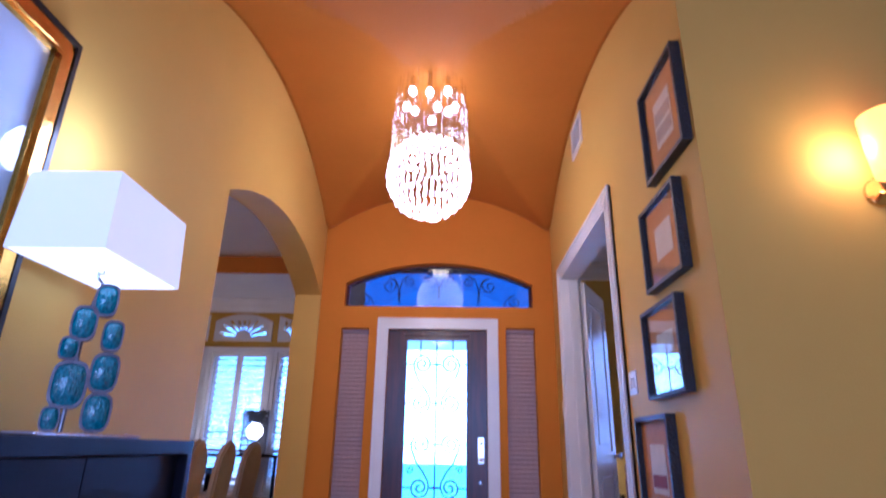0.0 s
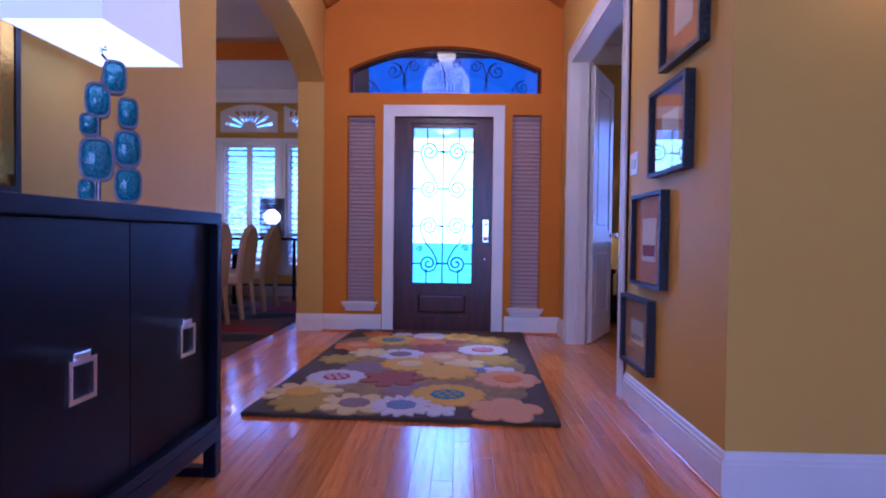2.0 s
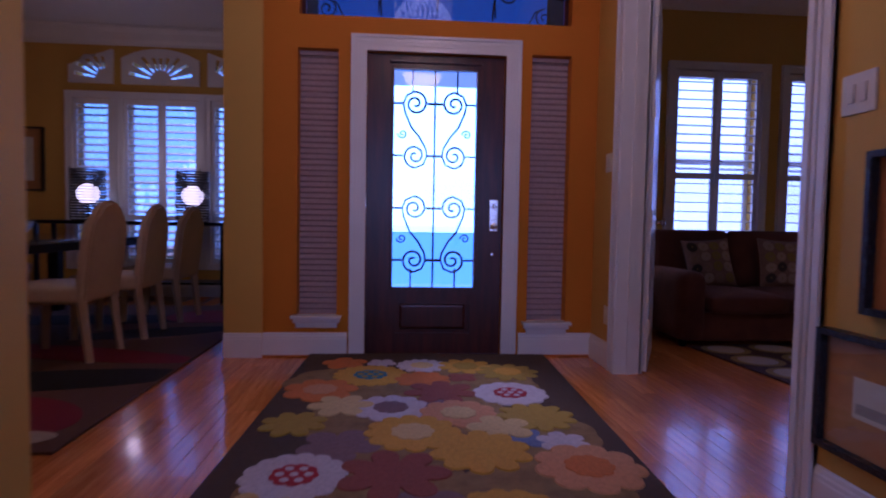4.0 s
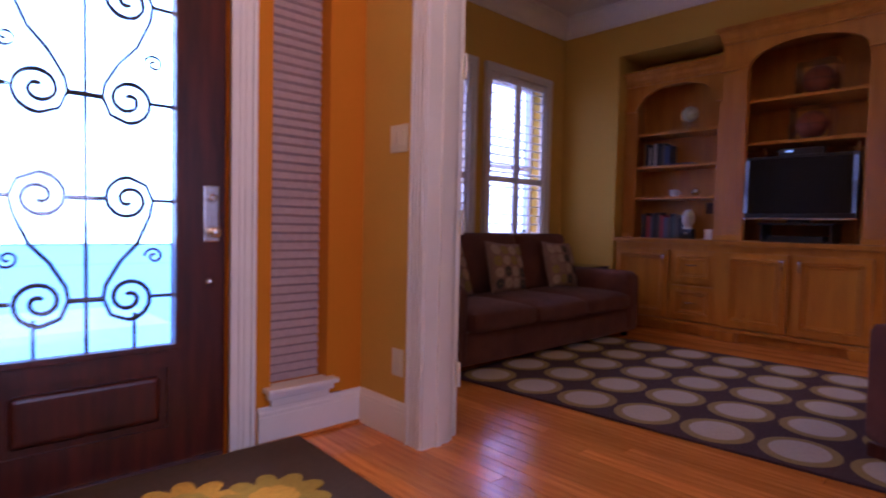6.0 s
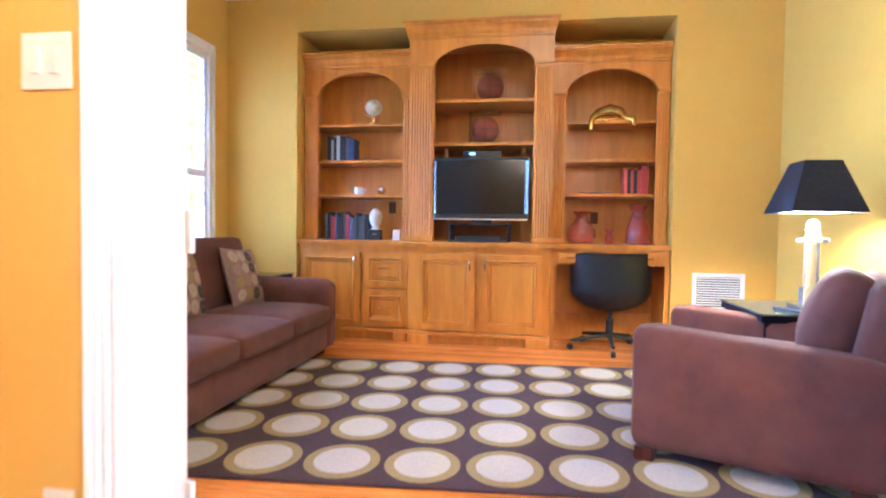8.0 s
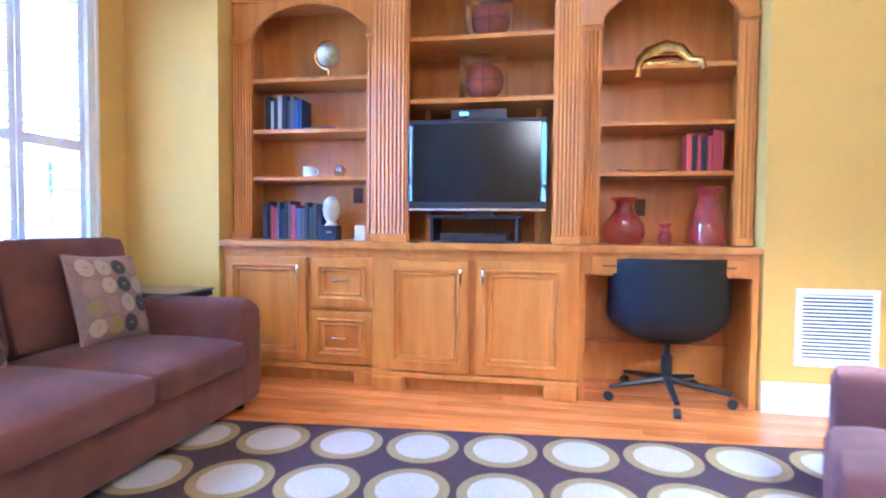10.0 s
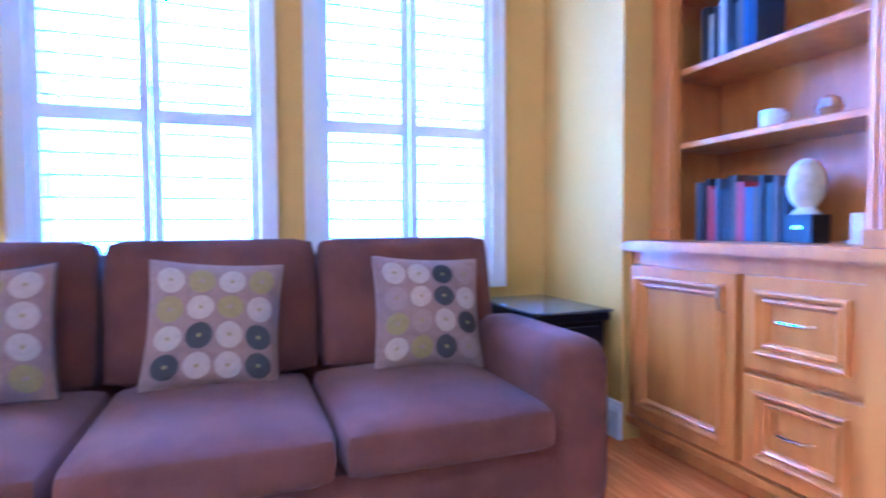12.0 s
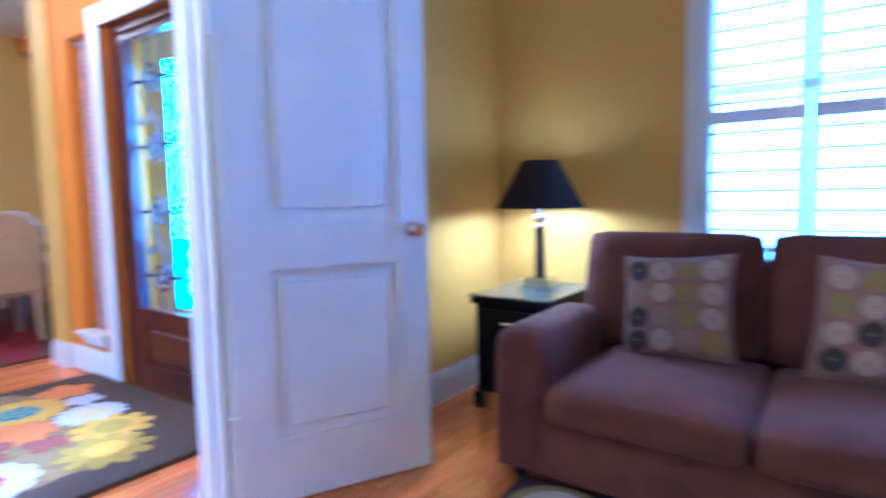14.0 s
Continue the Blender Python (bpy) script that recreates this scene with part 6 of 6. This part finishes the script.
part("globe", bm, M_GLOBE, ol, smooth=True)
part("stem", lathe(bmesh.new(), [(0.015, 0.015), (0.015, 0.19)], 10), M_BLACK, ol)
slat = None
for k in range(18):
    if slat is None:
        bm = bmesh.new()
        slab(bm, "z", 0.03, 0.046, [(0.185 * math.cos(2 * math.pi * q / 28), 0.185 * math.sin(2 * math.pi * q / 28)) for q in range(28)], [[(0.170 * math.cos(2 * math.pi * q / 28), 0.170 * math.sin(2 * math.pi * q / 28)) for q in range(28)]])
        ob = part("slat", bm, M_BLACK, ol)
        slat = ob.data
    else:
        ob = new("slat", slat)
        ob.parent = ol
    ob.matrix_basis = pose(0, 0, 0.031 * k)
for k in range(4):
    a = radians(45 + 90 * k)
    part("rod", lathe(bmesh.new(), [(0.006, 0.015), (0.006, 0.60)], 6, pose(0.177 * math.cos(a), 0.177 * math.sin(a), 0)), M_BLACK, ol)
copy_thing(ol, pose(-2.98, 8.86, 0.91))
lamp("striped_lamp_light", "POINT", pose(-3.5, 8.55, 1.6), 6, (1.0, 0.82, 0.55), 0.1)
framed("dining_picture", pose(-5.0, D_Y1, 1.62), 0.42, 0.75, M_BEAD, None, M_RUSTMAT, (M_PAPER,), "framed print in a black frame on the dining wall", 0.1)

# ---- outside ----
M_LAWN = mat("lawn_grass", (0.05, 0.10, 0.025), (0.035, 0.075, 0.02), 0.95, scale=3, bump=0.6, bscale=40)
M_PAVE = mat("pale_concrete_paving", (0.42, 0.41, 0.39), (0.36, 0.35, 0.34), 0.85, scale=3, bump=0.2)
structure(part("ground", boxes((-300, 6.36, -0.40, 300, 400, -0.20)), M_LAWN), "front lawn", "ground")
structure(part("porch", boxes((L - 0.1, FRONT_OUT, -0.2, R + 0.15, 11.0, -0.02)), M_PAVE), "concrete front porch and walk", "pavement")
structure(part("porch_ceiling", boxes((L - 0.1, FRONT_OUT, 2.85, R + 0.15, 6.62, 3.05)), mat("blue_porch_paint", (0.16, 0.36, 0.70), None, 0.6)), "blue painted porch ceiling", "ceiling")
structure(part("road", boxes((-300, 20, -0.2, 300, 27, -0.17)), mat("asphalt", (0.05, 0.05, 0.052), None, 0.9, scale=20, bump=0.4)), "asphalt street", "road")
M_BARK = mat("tree_bark", (0.09, 0.06, 0.04), (0.05, 0.035, 0.025), 0.95, scale=12, stretch=(1, 1, 0.3), bump=0.7, bscale=20)
M_LEAF = mat("tree_leaves", (0.06, 0.11, 0.03), (0.035, 0.075, 0.02), 0.7, scale=4, vary=0.35, island=True)


def tree(x, y, h, seed, label):
    t = thing("tree", pose(x, y, -0.2), label, "tree", "front yard trees")
    r = random.Random(seed)
    bm = tube(bmesh.new(), [(0, 0, 0), (0.04, 0.02, h * 0.25), (-0.03, 0.04, h * 0.5), (0.02, 0, h * 0.85)], [0.16, 0.12, 0.09, 0.02], 10)
    tips = []
    for k in range(11):
        a, z0 = r.uniform(0, 6.28), h * r.uniform(0.3, 0.6)
        ln = h * r.uniform(0.18, 0.36)
        p = (ln * math.cos(a), ln * math.sin(a), z0 + ln * r.uniform(0.5, 1.0))
        tube(bm, [(0, 0, z0), (p[0] * 0.5, p[1] * 0.5, z0 + (p[2] - z0) * 0.6), p], [0.06, 0.035, 0.012], 6)
        tips.append(p)
    part("trunk", bm, M_BARK, t)
    bm = bmesh.new()
    for k in range(2600):
        c = Vector(r.choice(tips)) + Vector((r.gauss(0, h * 0.08), r.gauss(0, h * 0.08), r.gauss(0, h * 0.07)))
        d1 = Vector((r.gauss(0, 1), r.gauss(0, 1), r.gauss(0, 1))).normalized() * r.uniform(0.10, 0.2)
        d2 = d1.cross(Vector((r.gauss(0, 1), r.gauss(0, 1), r.gauss(0, 1)))).normalized() * d1.length * 0.5
        bm.faces.new([bm.verts.new(c + d1), bm.verts.new(c + d2), bm.verts.new(c - d1), bm.verts.new(c - d2)])
    part("crown", bm, M_LEAF, t)
    return t


tree(2.4, 31.0, 4.2, 1, "leafy young tree across the street")
tree(15.5, 26.0, 4.6, 2, "leafy tree beside the house across the street")
tree(-6.5, 15.0, 5.0, 3, "leafy tree outside the dining room")
tree(-9.0, 18.5, 7.0, 4, "tall leafy tree by the street")
house = thing("house", pose(27.0, 38, -0.2), "pale brick house across the street", "house")
M_HWALL = mat("pale_brick_wall", (0.45, 0.36, 0.30), (0.38, 0.30, 0.25), 0.9, scale=8, bump=0.2)
bm = bmesh.new()
slab(bm, "y", 0, 0.3, rect(-9, 0, 9, 3.4), [rect(-6, 1, -4.4, 2.5), rect(3.5, 1, 5.5, 2.5), rect(-1, 0.1, 0.2, 2.4)])
part("wall", bm, M_HWALL, house)
bm = bmesh.new()
slab(bm, "x", -9.5, 9.5, [(-0.6, 3.3), (9, 3.3), (4.2, 6.5)])
part("roof", bm, mat("grey_shingle_roof", (0.12, 0.11, 0.11), None, 0.95, scale=10, bump=0.5), house)
for x in (-5.2, 4.5):
    part("window", boxes((x - 0.95, 0.1, 1, x + 0.95, 0.13, 2.5)), M_SCREEN, house)
part("door", boxes((-1, 0.1, 0.1, 0.2, 0.14, 2.4)), M_MAHOG, house)
M_SKYB = mat("bright_hazy_sky", (0.8, 0.85, 0.9), (0.8, 0.85, 0.9), 1.0, emit=(0.20, 0.50, 1.0), power=1.2)
structure(part("backdrop", boxes((-260, 190, -5, 260, 191, 150)), M_SKYB), "bright hazy sky beyond the street", "backdrop")

# ---- floor boards ----
r = random.Random(11)
BW, NEAR, REST = 0.083, [], []
x = -2.2
while x < 5.07:
    y = 1.2 if x < 4.5 else 3.03
    ln = r.uniform(0.3, 1.5)
    while y < 7.6:
        y1 = min(y + ln, 7.62)
        cx, cy = x + BW / 2, (y + y1) / 2
        if not (x < L - 0.3 and y < 3.0):
            near = -1.55 < cx < 1.9 and 2.2 < cy < 6.1
            (NEAR if near else REST).append((x, y, y1))
        y, ln = y1, r.uniform(0.6, 1.5)
    x += BW
for x0, x1, y0, y1 in ((-6.6, -2.2, 2.6, 9.2), (-2.2, L - 0.3, 7.62, 9.2), (-4.8, 4.6, -4.5, 1.2)):
    x = x0
    while x < x1 - 0.01:
        REST.append((x, y0, y1))
        x += BW
floor = bpy.data.objects["floor"]
NEAR.sort(key=lambda b: abs(b[0] - 0.0) * 0.6 + abs((b[1] + b[2]) / 2 - 4.2))
REST += NEAR[298:]
NEAR = NEAR[:298]
meshes = {}
for x, y, y1 in NEAR:
    key = round((y1 - y) / 0.1)
    if key not in meshes:
        me = part("plank", boxes((0.0006, 0.0006, -0.0055, BW - 0.0006, key * 0.1 - 0.0006, 0.0), bevel=0.0009, seg=1), M_PLANK, floor)
        meshes[key] = me.data
        ob = me
    else:
        ob = new("plank", meshes[key])
        ob.parent = floor
    ob.matrix_basis = Matrix.Translation((x, y, 0)) @ Matrix.Diagonal((1, (y1 - y) / (key * 0.1), 1, 1))
verts, faces = [], []
for x, y, y1 in REST:
    b = len(verts)
    g = 0.0007
    verts += [(x + g, y + g, -0.0055), (x + BW - g, y + g, -0.0055), (x + BW - g, y1 - g, -0.0055), (x + g, y1 - g, -0.0055), (x + g, y + g, 0), (x + BW - g, y + g, 0), (x + BW - g, y1 - g, 0), (x + g, y1 - g, 0)]
    faces += [(b + 4, b + 5, b + 6, b + 7), (b, b + 1, b + 5, b + 4), (b + 1, b + 2, b + 6, b + 5), (b + 2, b + 3, b + 7, b + 6), (b + 3, b, b + 4, b + 7)]
me = bpy.data.meshes.new("planks")
me.from_pydata(verts, [], faces)
me.materials.append(M_PLANKS)
rest = new("planks", me)
rest.parent = floor
tagged(rest, "oak strip floor boards", kind="stuff")
